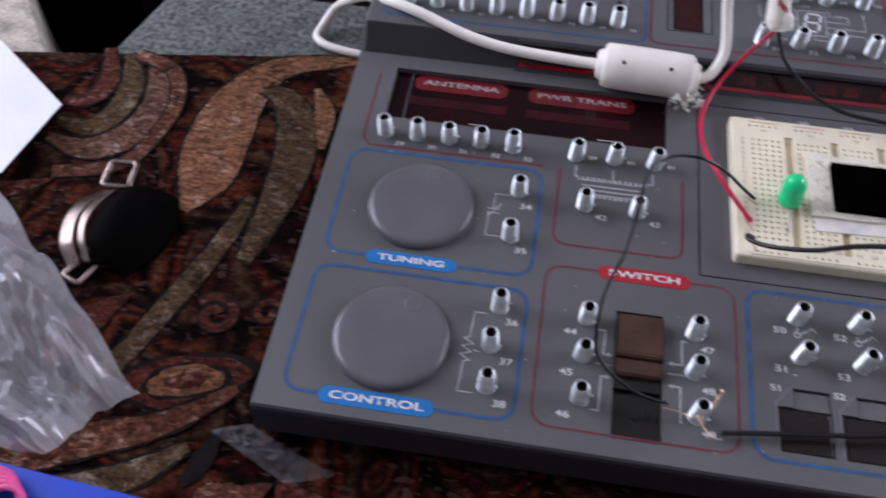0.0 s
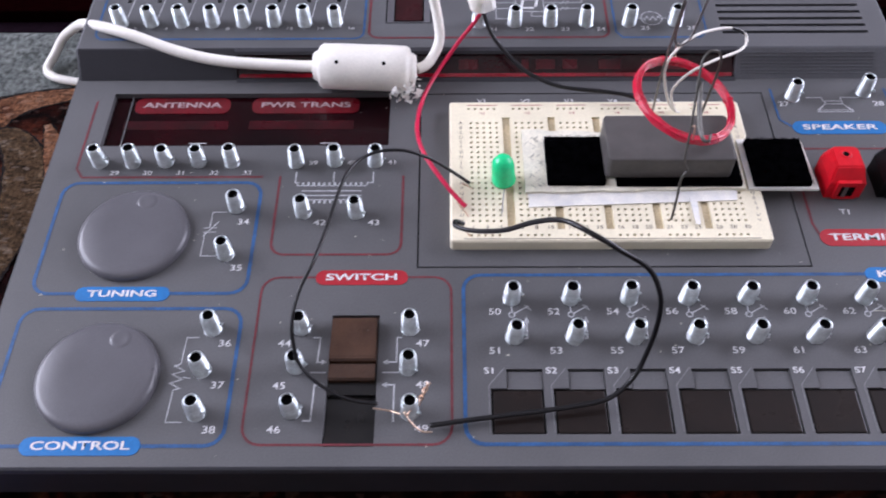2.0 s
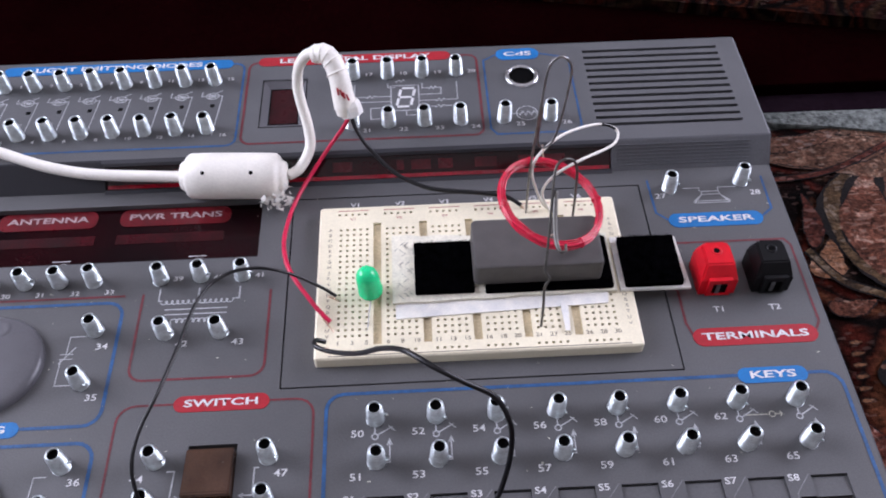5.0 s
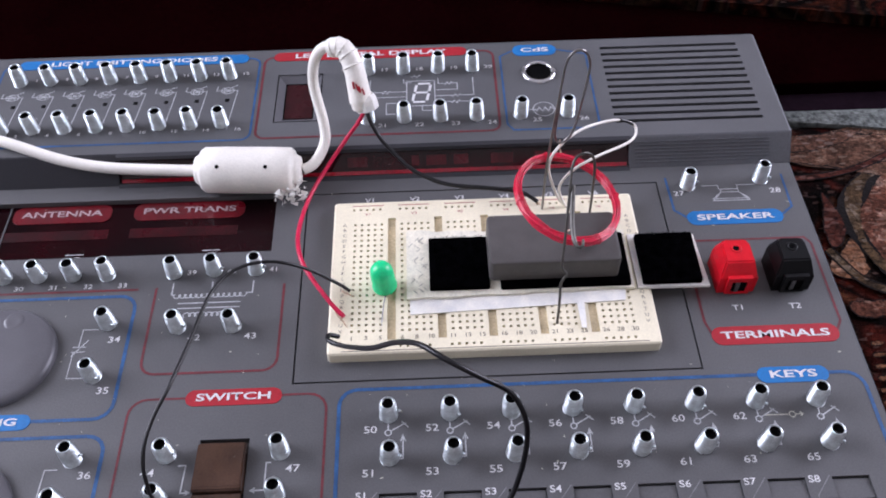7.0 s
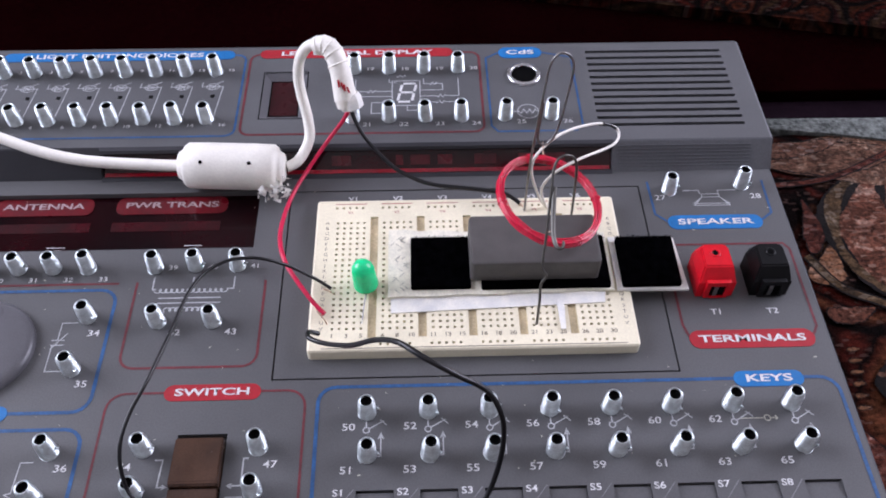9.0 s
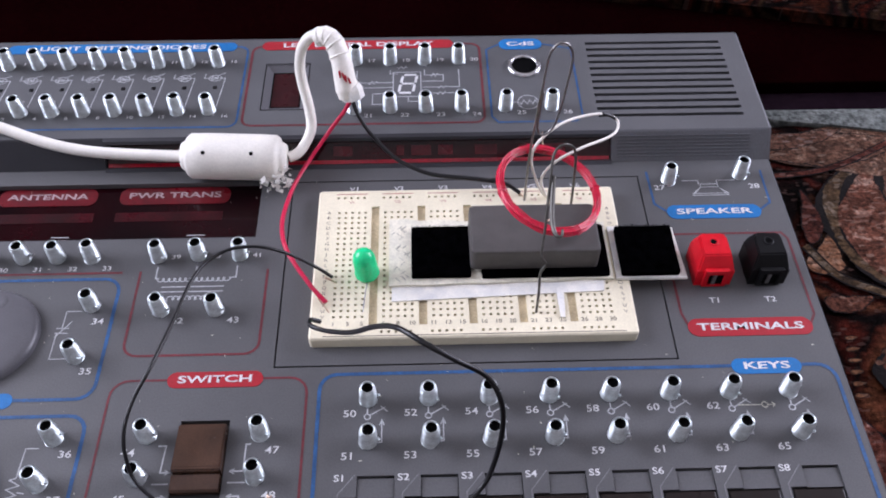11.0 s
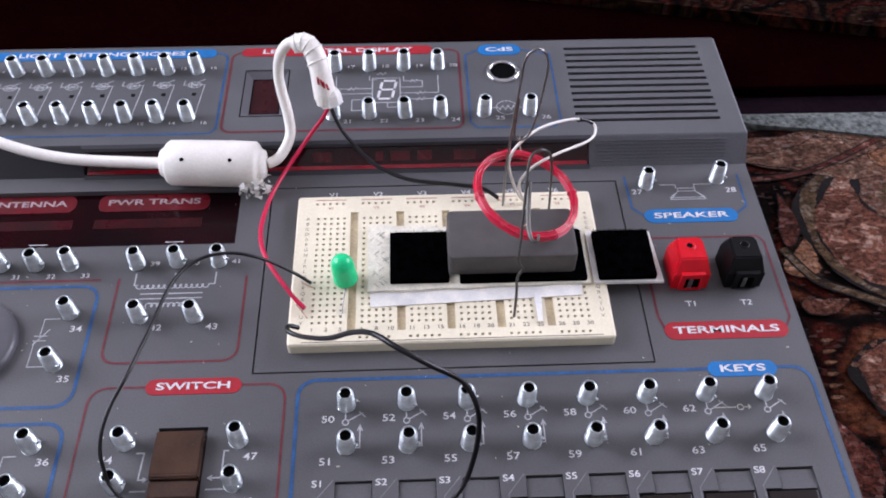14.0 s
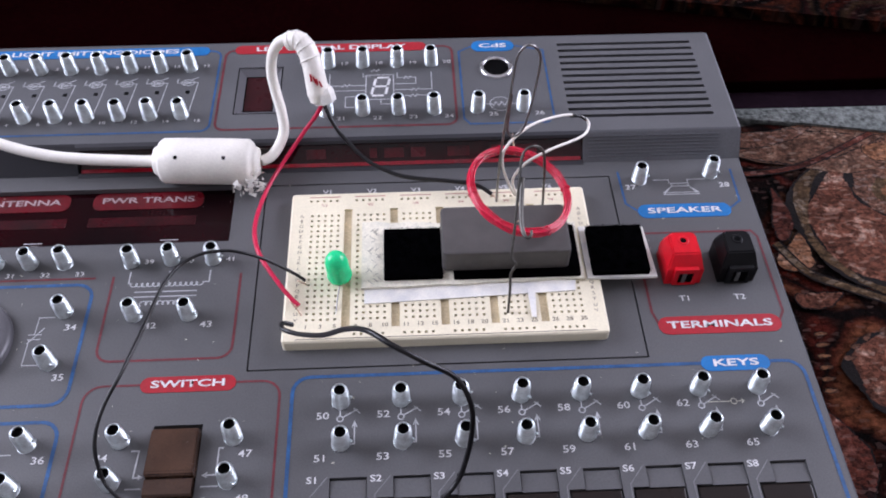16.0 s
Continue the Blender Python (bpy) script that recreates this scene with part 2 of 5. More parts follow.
M = dict(
    panel=material("grey_panel_plastic", (0.098, 0.098, 0.101), 0.46, vary=0.13, size=0.06, grain=0.0005, bump=0.12),
    deck=material("grey_deck_plastic", (0.098, 0.099, 0.104), 0.48, vary=0.13, size=0.05, grain=0.0005, bump=0.12),
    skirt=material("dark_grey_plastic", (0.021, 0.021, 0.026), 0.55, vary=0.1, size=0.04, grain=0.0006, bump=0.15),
    deckface=material("grey_deck_front_plastic", (0.105, 0.108, 0.117), 0.5, vary=0.12, size=0.04, grain=0.0006, bump=0.15),
    black=material("black_plastic", (0.004, 0.0036, 0.0036), 0.3, vary=0.15, size=0.01, grain=0.0004, bump=0.05),
    # black without sheen: the shade inside holes, slots and seams as colour
    slot=material("recess_shade_black", (0.002, 0.002, 0.0022), 0.8, vary=0.1, spec=0.05),
    keycap=material("brown_black_keycap", (0.013, 0.0085, 0.007), 0.3, vary=0.2, size=0.012, grain=0.0004, bump=0.05, spec=0.32),
    knob=material("smoky_grey_knob", (0.105, 0.103, 0.112), 0.32, vary=0.1, size=0.02, grain=0.0004, bump=0.04),
    redglass=material("dark_red_lens", (0.016, 0.0016, 0.003), 0.1, vary=0.4, size=0.03, bump=0.0, coat=0.0, spec=0.22, colour2=(0.003, 0.001, 0.002)),
    murk=material("murky_red_print", (0.040, 0.002, 0.005), 0.3, vary=0.5, size=0.012, bump=0.0, colour2=(0.012, 0.002, 0.003), spec=0.3),
    numeral=material("red_numeral_lens", (0.034, 0.006, 0.008), 0.3, vary=0.2, size=0.006, bump=0.0, spec=0.3),
    redlens=material("red_display_lens", (0.03, 0.001, 0.003), 0.18, vary=0.5, size=0.012, bump=0.0, colour2=(0.016, 0.001, 0.002), coat=0.2),
    metal=material("bright_spring_steel", (0.70, 0.76, 0.77), 0.37, 1.0, vary=0.16, size=0.003, grain=0.0004, bump=0.1, each=0.08),
    steel=material("bright_wire_steel", (0.62, 0.62, 0.63), 0.25, 1.0, vary=0.1, size=0.003, grain=0.0004, bump=0.05),
    dullsteel=material("dull_wire_steel", (0.30, 0.29, 0.28), 0.34, 1.0, vary=0.15, size=0.003, grain=0.0004, bump=0.05),
    clipsteel=material("dark_clip_steel", (0.13, 0.125, 0.115), 0.5, 1.0, vary=0.15, size=0.003, grain=0.0004, bump=0.05),
    white=material("white_print", (0.66, 0.66, 0.66), 0.5, vary=0.12, size=0.004, bump=0.0),
    blue=material("blue_print", (0.006, 0.145, 0.4), 0.45, vary=0.1, size=0.01, bump=0.0),
    red=material("red_print", (0.36, 0.012, 0.022), 0.45, vary=0.1, size=0.01, bump=0.0),
    blueline=material("blue_line_print", (0.022, 0.088, 0.225), 0.45, vary=0.2, size=0.006, bump=0.0),
    redline=material("red_line_print", (0.15, 0.026, 0.034), 0.45, vary=0.2, size=0.006, bump=0.0),
    darkred=material("dark_red_print", (0.13, 0.004, 0.01), 0.3, vary=0.2, size=0.01, bump=0.0, coat=0.3),
    pink=material("pale_print", (0.42, 0.32, 0.33), 0.4, vary=0.15, size=0.004, bump=0.0),
    dimred=material("dim_red_print", (0.10, 0.003, 0.009), 0.3, vary=0.3, size=0.01, bump=0.0, coat=0.3),
    glowred=material("bright_red_strip", (0.34, 0.003, 0.016), 0.25, vary=0.3, size=0.02, bump=0.0, coat=0.3, colour2=(0.12, 0.002, 0.008)),
    ink=material("dim_white_print", (0.46, 0.47, 0.48), 0.5, vary=0.15, size=0.004, bump=0.0),
    faint=material("faint_print", (0.5, 0.49, 0.41), 0.5, vary=0.2, size=0.003, bump=0.0),
    # pale grey for the painted highlight on the key cutout bevels
    edge=material("edge_highlight", (0.20, 0.20, 0.21), 0.5, vary=0.2, size=0.004, bump=0.0),
    # dark brown, raised to carry a warm reflection in the base colour
    slider=material("slider_brown_and_reflection", (0.060, 0.030, 0.018), 0.24, vary=0.2, size=0.01, grain=0.0004, bump=0.04, coat=0.15, spec=0.4),
    ivory=material("ivory_plastic", (0.8, 0.735, 0.55), 0.42, vary=0.06, size=0.02, grain=0.0006, bump=0.06),
    groove=material("tan_groove", (0.60, 0.50, 0.32), 0.5, vary=0.15, size=0.006),
    contact=material("dark_contact", (0.34, 0.29, 0.2), 0.5, vary=0.2, size=0.004),
    boardprint=material("board_grey_print", (0.20, 0.17, 0.13), 0.5, vary=0.2, size=0.003, bump=0.0),
    boardred=material("board_red_print", (0.42, 0.10, 0.09), 0.5, vary=0.2, size=0.003, bump=0.0),
    cable=material("white_cable_jacket", (0.86, 0.83, 0.75), 0.4, vary=0.05, size=0.01, grain=0.0008, bump=0.05),
    redwire=material("red_wire_jacket", (0.58, 0.01, 0.06), 0.35, vary=0.1, size=0.006, bump=0.03),
    blackwire=material("black_wire_jacket", (0.004, 0.004, 0.005), 0.35, vary=0.15, size=0.006, bump=0.03),
    copper=material("tinned_copper", (0.75, 0.55, 0.42), 0.3, 1.0, vary=0.1, size=0.002),
    enamel=material("red_enamelled_wire", (0.66, 0.010, 0.050), 0.25, vary=0.15, size=0.004, bump=0.0, coat=0.5),
    magnet=material("grey_ferrite", (0.078, 0.072, 0.069), 0.55, vary=0.1, size=0.008, grain=0.0004, bump=0.15),
    fuzz=material("black_loop_fuzz", (0.0016, 0.0015, 0.002), 0.95, vary=0.4, size=0.003, grain=0.0005, bump=0.8, spec=0.0),
    weave=material("cream_woven_backing", (0.78, 0.74, 0.6), 0.7, vary=0.1, size=0.007, grain=0.0008, bump=0.2, colour2=(0.62, 0.60, 0.50)),
    backing=material("white_backing_paper", (0.84, 0.815, 0.74), 0.6, vary=0.06, size=0.006, grain=0.0006, bump=0.1, colour2=(0.66, 0.66, 0.64)),
    greenled=material("green_led_epoxy", (0.01, 0.7, 0.27), 0.22, vary=0.08, size=0.003, bump=0.0, trans=0.05, ior=1.5),
    terminalred=material("red_terminal_plastic", (0.62, 0.006, 0.017), 0.34, spec=0.3, vary=0.1, size=0.005, grain=0.0004, bump=0.04),
    terminalblack=material("black_terminal_plastic", (0.004, 0.004, 0.0045), 0.4, spec=0.18, vary=0.15, size=0.005, grain=0.0004, bump=0.04),
    cloth=tapestry("woven_tapestry"),
    # same tapestry, darkened for the weaker light on the far seat
    shadedcloth=tapestry("shaded_tapestry", 0.42),
    tan=thread("tan_thread", (0.06, 0.021, 0.010), (0.142, 0.062, 0.031), (0.19, 0.092, 0.050), (0.27, 0.16, 0.11)),
    rust=thread("rust_thread", (0.014, 0.004, 0.004), (0.056, 0.014, 0.009), (0.095, 0.030, 0.020), (0.20, 0.11, 0.09)),
    olive=thread("olive_thread", (0.015, 0.008, 0.005), (0.058, 0.034, 0.017), (0.092, 0.060, 0.034), (0.18, 0.14, 0.11)),
    taupe=thread("taupe_thread", (0.03, 0.012, 0.008), (0.088, 0.042, 0.027), (0.14, 0.082, 0.060), (0.25, 0.19, 0.17)),
    mottled=thread("brick_thread", (0.024, 0.008, 0.005), (0.084, 0.030, 0.018), (0.145, 0.062, 0.040), (0.30, 0.19, 0.145)),
    walnut=thread("walnut_thread", (0.026, 0.011, 0.007), (0.088, 0.043, 0.027), (0.145, 0.083, 0.056), (0.30, 0.21, 0.16)),
    dark=material("black_thread", (0.008, 0.005, 0.005), 0.9, vary=0.3, size=0.01, grain=0.0016, bump=0.6, spec=0.2),
    grey=material("grey_chenille", (0.14, 0.15, 0.142), 0.95, vary=0.6, size=0.010, grain=0.0025, bump=1.0, colour2=(0.09, 0.10, 0.095), spec=0.1),
    beige=material("beige_carpet", (0.56, 0.51, 0.43), 0.95, vary=0.25, size=0.012, grain=0.002, bump=0.8, spec=0.1),
    # near-black red-brown: the shade of the gap is in this colour
    gap=material("gap_shade_black", (0.0042, 0.0005, 0.0007), 0.6, vary=0.2, size=0.05, grain=0.003, bump=0.1, spec=0.0),
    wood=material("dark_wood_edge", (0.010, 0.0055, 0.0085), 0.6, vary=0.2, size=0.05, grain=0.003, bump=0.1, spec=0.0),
    leather=material("black_leather", (0.0025, 0.002, 0.002), 0.65, vary=0.2, size=0.006, grain=0.0008, bump=0.3, spec=0.02),
    chrome=material("worn_nickel", (0.3, 0.24, 0.21), 0.3, 1.0, vary=0.2, size=0.006),
    film=material("clear_plastic_film", (0.82, 0.83, 0.86), 0.14, vary=0.05, size=0.02, bump=0.0, spec=1.0, ior=1.7),
    wisp=material("thin_plastic_film", (0.50, 0.50, 0.54), 0.1, vary=0.05, size=0.02, bump=0.0, spec=0.8),
    paper=material("white_paper", (0.80, 0.82, 0.84), 0.6, vary=0.03, size=0.03, bump=0.02),
    bluecard=material("blue_card", (0.008, 0.055, 0.50), 0.4, vary=0.08, size=0.02, bump=0.03),
    pinkrib=material("pink_ribbon", (0.75, 0.10, 0.30), 0.4, vary=0.1, size=0.006, bump=0.05),
    plaster=material("warm_white_plaster", (0.40, 0.38, 0.36), 0.9, vary=0.05, size=0.3, grain=0.004, bump=0.1),
    whitewash=material("white_ceiling_paint", (0.78, 0.77, 0.75), 0.9, vary=0.04, size=0.3, grain=0.004, bump=0.1),
    boards=material("brown_floor_boards", (0.16, 0.09, 0.05), 0.5, vary=0.2, size=0.2, grain=0.01, bump=0.1),
)


M["film"].node_tree.nodes["Principled BSDF"].inputs["Alpha"].default_value = 0.40
M["wisp"].node_tree.nodes["Principled BSDF"].inputs["Alpha"].default_value = 0.14


# ---- mesh helpers (millimetres) ----
def finish(bm, smooth=False):
    for v in bm.verts:
        v.co *= U
    bmesh.ops.recalc_face_normals(bm, faces=bm.faces)
    me = bpy.data.meshes.new("mesh")
    bm.to_mesh(me)
    bm.free()
    if smooth:
        for p in me.polygons:
            p.use_smooth = True
    return me


def adopt(ob, parent):
    ob.parent = parent
    ob.matrix_parent_inverse = Matrix.Translation(-parent.location)
    return ob


def part(name, bm, mat, parent, label="", smooth=False):
    """One mesh object under a thing or a part. bm: a bmesh in millimetres, or a finished mesh."""
    me = finish(bm, smooth) if isinstance(bm, bmesh.types.BMesh) else bm
    me.name = name
    if not me.materials:
        me.materials.append(mat)
    ob = new(name, me)
    if parent is not None:
        adopt(ob, parent)
    return tagged(ob, label)


def thing(name, at, label, category, group="", kind=""):
    ob = new(name)
    ob.location = Vector(at) * U
    ob.empty_display_size = 0.01
    return tagged(ob, label, category, group, kind)


def whole(name, bm, mat, label, category, smooth=False, group="", kind=""):
    return tagged(part(name, bm, mat, None, label, smooth), label, category, group, kind)


def box(bm, x0, x1, y0, y1, z0, z1, bevel=0.0):
    m = Matrix.Translation(((x0 + x1) / 2, (y0 + y1) / 2, (z0 + z1) / 2)) @ Matrix.Diagonal((x1 - x0, y1 - y0, z1 - z0, 1))
    vs = bmesh.ops.create_cube(bm, size=1, matrix=m)["verts"]
    if bevel:
        es = list({e for v in vs for e in v.link_edges})
        bmesh.ops.bevel(bm, geom=es, offset=bevel, segments=2, affect="EDGES", profile=0.6)
    return bm


def boxed(*args):
    return box(bmesh.new(), *args)


def prism(bm, outline, z0, z1, bevel=0.0):
    lo = [bm.verts.new((x, y, z0)) for x, y in outline]
    hi = [bm.verts.new((x, y, z1)) for x, y in outline]
    k = len(lo)
    top = bm.faces.new(hi)
    bm.faces.new(lo[::-1])
    for i in range(k):
        bm.faces.new((lo[i], lo[(i + 1) % k], hi[(i + 1) % k], hi[i]))
    if bevel:
        bmesh.ops.bevel(bm, geom=list(top.edges), offset=bevel, segments=2, affect="EDGES", profile=0.6)
    return bm


def rounded(x0, x1, y0, y1, r, k=5):
    pts = []
    for cx, cy, a in ((x1 - r, y1 - r, 0), (x0 + r, y1 - r, 90), (x0 + r, y0 + r, 180), (x1 - r, y0 + r, 270)):
        pts += [(cx + r * math.cos(radians(a + 90 * i / k)), cy + r * math.sin(radians(a + 90 * i / k))) for i in range(k + 1)]
    return pts


def lathe(bm, profile, seg, c=(0, 0, 0), m=None):
    rings = []
    for r, z in profile:
        rings.append([bm.verts.new((r * math.cos(2 * math.pi * i / seg), r * math.sin(2 * math.pi * i / seg), z)) for i in range(seg)] if r > 1e-6 else [bm.verts.new((0, 0, z))])
    made = [v for ring in rings for v in ring]
    for a, b in zip(rings, rings[1:]):
        for i in range(seg):
            j = (i + 1) % seg
            q = [a[i % len(a)], a[j % len(a)], b[j % len(b)], b[i % len(b)]]
            q = list(dict.fromkeys(q))
            if len(q) > 2:
                bm.faces.new(q)
    t = Matrix.Translation(c) @ (m or Matrix())
    for v in made:
        v.co = t @ v.co
    return bm


def smoothed(pts, k=6, closed=False):
    p = [Vector(q) for q in pts]
    out, n = [], len(p)
    for i in range(n if closed else n - 1):
        a, b, c, d = (p[(i + j) % n] if closed else p[min(max(i + j, 0), n - 1)] for j in (-1, 0, 1, 2))
        for s in range(k):
            t = s / k
            out.append(0.5 * (2 * b + (c - a) * t + (2 * a - 5 * b + 4 * c - d) * t * t + (3 * b - a - 3 * c + d) * t ** 3))
    if not closed:
        out.append(p[-1])
    return out


def tube(bm, pts, r, seg=8, k=6, closed=False):
    c = smoothed(pts, k, closed)
    n, rings, side = len(c), [], None
    for i in range(n):
        t = (c[(i + 1) % n] - c[i - 1]) if closed or 0 < i < n - 1 else (c[1] - c[0] if i == 0 else c[-1] - c[-2])
        t = t.normalized()
        side = (side - side.dot(t) * t).normalized() if side else t.orthogonal().normalized()
        up = t.cross(side)
        rr = r(i / max(1, n - 1)) if callable(r) else r
        rings.append([bm.verts.new(c[i] + rr * (math.cos(2 * math.pi * s / seg) * side + math.sin(2 * math.pi * s / seg) * up)) for s in range(seg)])
    for i in range(n if closed else n - 1):
        a, b = rings[i], rings[(i + 1) % n]
        for s in range(seg):
            bm.faces.new((a[s], a[(s + 1) % seg], b[(s + 1) % seg], b[s]))
    if not closed:
        bm.faces.new(rings[0][::-1])
        bm.faces.new(rings[-1])
    return bm


def ribbon(bm, pts, w, z, closed=False):
    """A flat printed line of width w along corner points, at height z."""
    p = [Vector(q[:2]) for q in pts]
    n, left, right = len(p), [], []
    for i in range(n):
        d0 = (p[i] - p[i - 1]).normalized() if closed or i > 0 else None
        d1 = (p[(i + 1) % n] - p[i]).normalized() if closed or i < n - 1 else None
        d0, d1 = d0 or d1, d1 or d0
        n0, n1 = Vector((-d0.y, d0.x)), Vector((-d1.y, d1.x))
        mid = (n0 + n1).normalized() if (n0 + n1).length > 1e-4 else n0
        o = mid * (w / 2) / max(0.4, mid.dot(n0))
        left.append(bm.verts.new((*(p[i] + o), z)))
        right.append(bm.verts.new((*(p[i] - o), z)))
    for i in range(n if closed else n - 1):
        j = (i + 1) % n
        bm.faces.new((left[i], right[i], right[j], left[j]))
    return bm


def plate(bm, x0, x1, y0, y1, z, depth, holes):
    """A flat top at height z with rectangular holes whose walls go down by depth."""
    xs = sorted({x0, x1, *[v for h in holes for v in h[:2]]})
    ys = sorted({y0, y1, *[v for h in holes for v in h[2:4]]})
    solid = np.ones((len(xs) - 1, len(ys) - 1), bool)
    for a, b, c, d in holes:
        solid[xs.index(a):xs.index(b), ys.index(c):ys.index(d)] = False
    top = {}

    def vert(i, j, low=0):
        if (i, j, low) not in top:
            top[i, j, low] = bm.verts.new((xs[i], ys[j], z - depth * low))
        return top[i, j, low]

    for i in range(len(xs) - 1):
        for j in range(len(ys) - 1):
            if solid[i, j]:
                bm.faces.new((vert(i, j), vert(i + 1, j), vert(i + 1, j + 1), vert(i, j + 1)))
                for di, dj, a, b in ((-1, 0, (i, j), (i, j + 1)), (1, 0, (i + 1, j), (i + 1, j + 1)), (0, -1, (i, j), (i + 1, j)), (0, 1, (i, j + 1), (i + 1, j + 1))):
                    u, v = i + di, j + dj
                    if not (0 <= u < len(xs) - 1 and 0 <= v < len(ys) - 1) or not solid[u, v]:
                        bm.faces.new((vert(*a), vert(*b), vert(*b, 1), vert(*a, 1)))
    return bm


def extruded(bm, profile, x0, x1):
    """A closed (y, z) profile drawn out along x."""
    a = [bm.verts.new((x0, y, z)) for y, z in profile]
    b = [bm.verts.new((x1, y, z)) for y, z in profile]
    k = len(a)
    bm.faces.new(a)
    bm.faces.new(b[::-1])
    for i in range(k):
        bm.faces.new((a[i], b[i], b[(i + 1) % k], a[(i + 1) % k]))
    return bm


LETTERING = {}


def lettering(body, size, wide=1.0, bold=0.0):
    key = (body, size, wide, bold)
    if key not in LETTERING:
        cu = bpy.data.curves.new("lettering", "FONT")
        cu.body, cu.size, cu.align_x, cu.align_y, cu.offset = body, 1.0, "CENTER", "CENTER", bold
        cu.resolution_u = 3
        ob = bpy.data.objects.new("lettering", cu)
        scene.collection.objects.link(ob)
        me = bpy.data.meshes.new_from_object(ob.evaluated_get(bpy.context.evaluated_depsgraph_get()))
        bpy.data.objects.remove(ob)
        me.transform(Matrix.Diagonal((size * wide * U, size * U, U, 1)))
        LETTERING[key] = me
    return LETTERING[key]


def printed(name, body, x, y, z, size, mat, parent, wide=1.15, bold=0.01):
    me = lettering(body, size, wide, bold)
    if me.materials and me.materials[0] != mat:
        me = me.copy()
        me.materials.clear()
    ob = part(name, me, mat, None)
    ob.location = Vector((x, y, z)) * U
    return adopt(ob, parent)


# ---- the room ----
def room():
    t = 80
    x0, x1, y0, y1, z0, z1 = -1800, 2200, -1500, 2300, -520, 1950
    whole("floor", boxed(x0, x1, y0, y1, z0 - t, z0), M["boards"], "brown wooden floor boards of the room", "floor", kind="structure")
    whole("ceiling", boxed(x0, x1, y0, y1, z1, z1 + t), M["whitewash"], "plain white plaster ceiling", "ceiling", kind="structure")
    whole("wall_south", boxed(x0, x1, y0 - t, y0, z0, z1), M["plaster"], "plain warm white plaster wall", "wall", kind="structure")
    b = boxed(x0 - t, x0, y0, -250, z0, z1)
    box(b, x0 - t, x0, 1350, y1, z0, z1)
    box(b, x0 - t, x0, -250, 1350, z0, 320)
    box(b, x0 - t, x0, -250, 1350, 1600, z1)
    whole("wall_west", b, M["plaster"], "plain warm white wall with a window opening", "wall", kind="structure")
    b = boxed(x1, x1 + t, y0, -50, z0, z1)
    box(b, x1, x1 + t, 1550, y1, z0, z1)
    box(b, x1, x1 + t, -50, 1550, z0, 320)
    box(b, x1, x1 + t, -50, 1550, 1600, z1)
    whole("wall_east", b, M["plaster"], "plain warm white wall with a window opening", "wall", kind="structure")
    whole("wall_north", boxed(x0, x1, y1, y1 + t, z0, z1), M["plaster"], "plain warm white plaster wall", "wall", kind="structure")


room()
CZ = -26.0  # top of the cloth


def line_y(x, a, b):
    return a[1] + (b[1] - a[1]) * (x - a[0]) / (b[0] - a[0])


def support():
    # tapestry-covered seat, its grey edge, the dark gap behind and the far seat
    a, b, lo = (-165, 109), (275, 137), (-800, 21.4)
    whole("seat_cushion", prism(bmesh.new(), [(-800, -700), (800, -700), (800, line_y(800, a, b)), a, lo], -180, CZ, 3), M["cloth"], "dark brown tapestry seat with tan and rust scrolls", "seat")
    c, d = (-233, 150), (276, 140.2)
    b1 = prism(bmesh.new(), [(-281, line_y(-281, a, lo) - 3), (-165, 106), (800, line_y(800, a, b) - 3), (800, line_y(800, c, d) + 7), (-264, line_y(-264, c, d))], -180, CZ - 1.5, 4)
    prism(b1, [(198, 137), (204, 134.2), (235, 130), (270, 123.5), (310, 117), (310, 139), (250, 139)], CZ - 1.0, CZ + 2.4, 1.2)
    whole("grey_throw", b1, M["grey"], "speckled grey chenille throw behind the seat", "throw")
    whole("carpet_strip", prism(bmesh.new(), [(-800, 22), (-309, line_y(-309, a, lo) + 1), (-377, 190), (-800, 190)], -180, CZ - 2, 4), M["beige"], "pale beige carpeted step beside the throw", "carpet")
    # boards coloured as dark as the shaded gap looks
    rails = thing("gap_shade_boards", (0, 200, -260), "boards in the gap between seats, its shade put into their near-black colour", "frame")
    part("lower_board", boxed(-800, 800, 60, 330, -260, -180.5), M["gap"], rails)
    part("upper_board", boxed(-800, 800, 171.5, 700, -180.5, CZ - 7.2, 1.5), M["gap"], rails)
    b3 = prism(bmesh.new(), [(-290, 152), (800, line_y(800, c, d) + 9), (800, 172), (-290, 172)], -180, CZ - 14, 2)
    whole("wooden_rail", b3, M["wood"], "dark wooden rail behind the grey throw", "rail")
    # far seat, with its shade in the cloth colour
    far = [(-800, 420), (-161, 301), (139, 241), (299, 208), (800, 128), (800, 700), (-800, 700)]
    whole("seat_cushion", prism(bmesh.new(), far, CZ - 7, CZ, 3), M["shadedcloth"], "patterned seat beyond the gap, its dimmer light put into the colour", "seat")
    whole("settee", boxed(-800, 800, -700, 700, -519, -260.5), M["gap"], "near-black base under the seats", "base")


support()


# ---- woven motifs of the cloth ----
weave = thing("woven_motifs", (-200, 0, CZ), "tan and rust scroll motifs woven into the tapestry", "motif", kind="structure")


LEVEL = [0.3]


def lift():
    LEVEL[0] += 0.035
    return LEVEL[0]


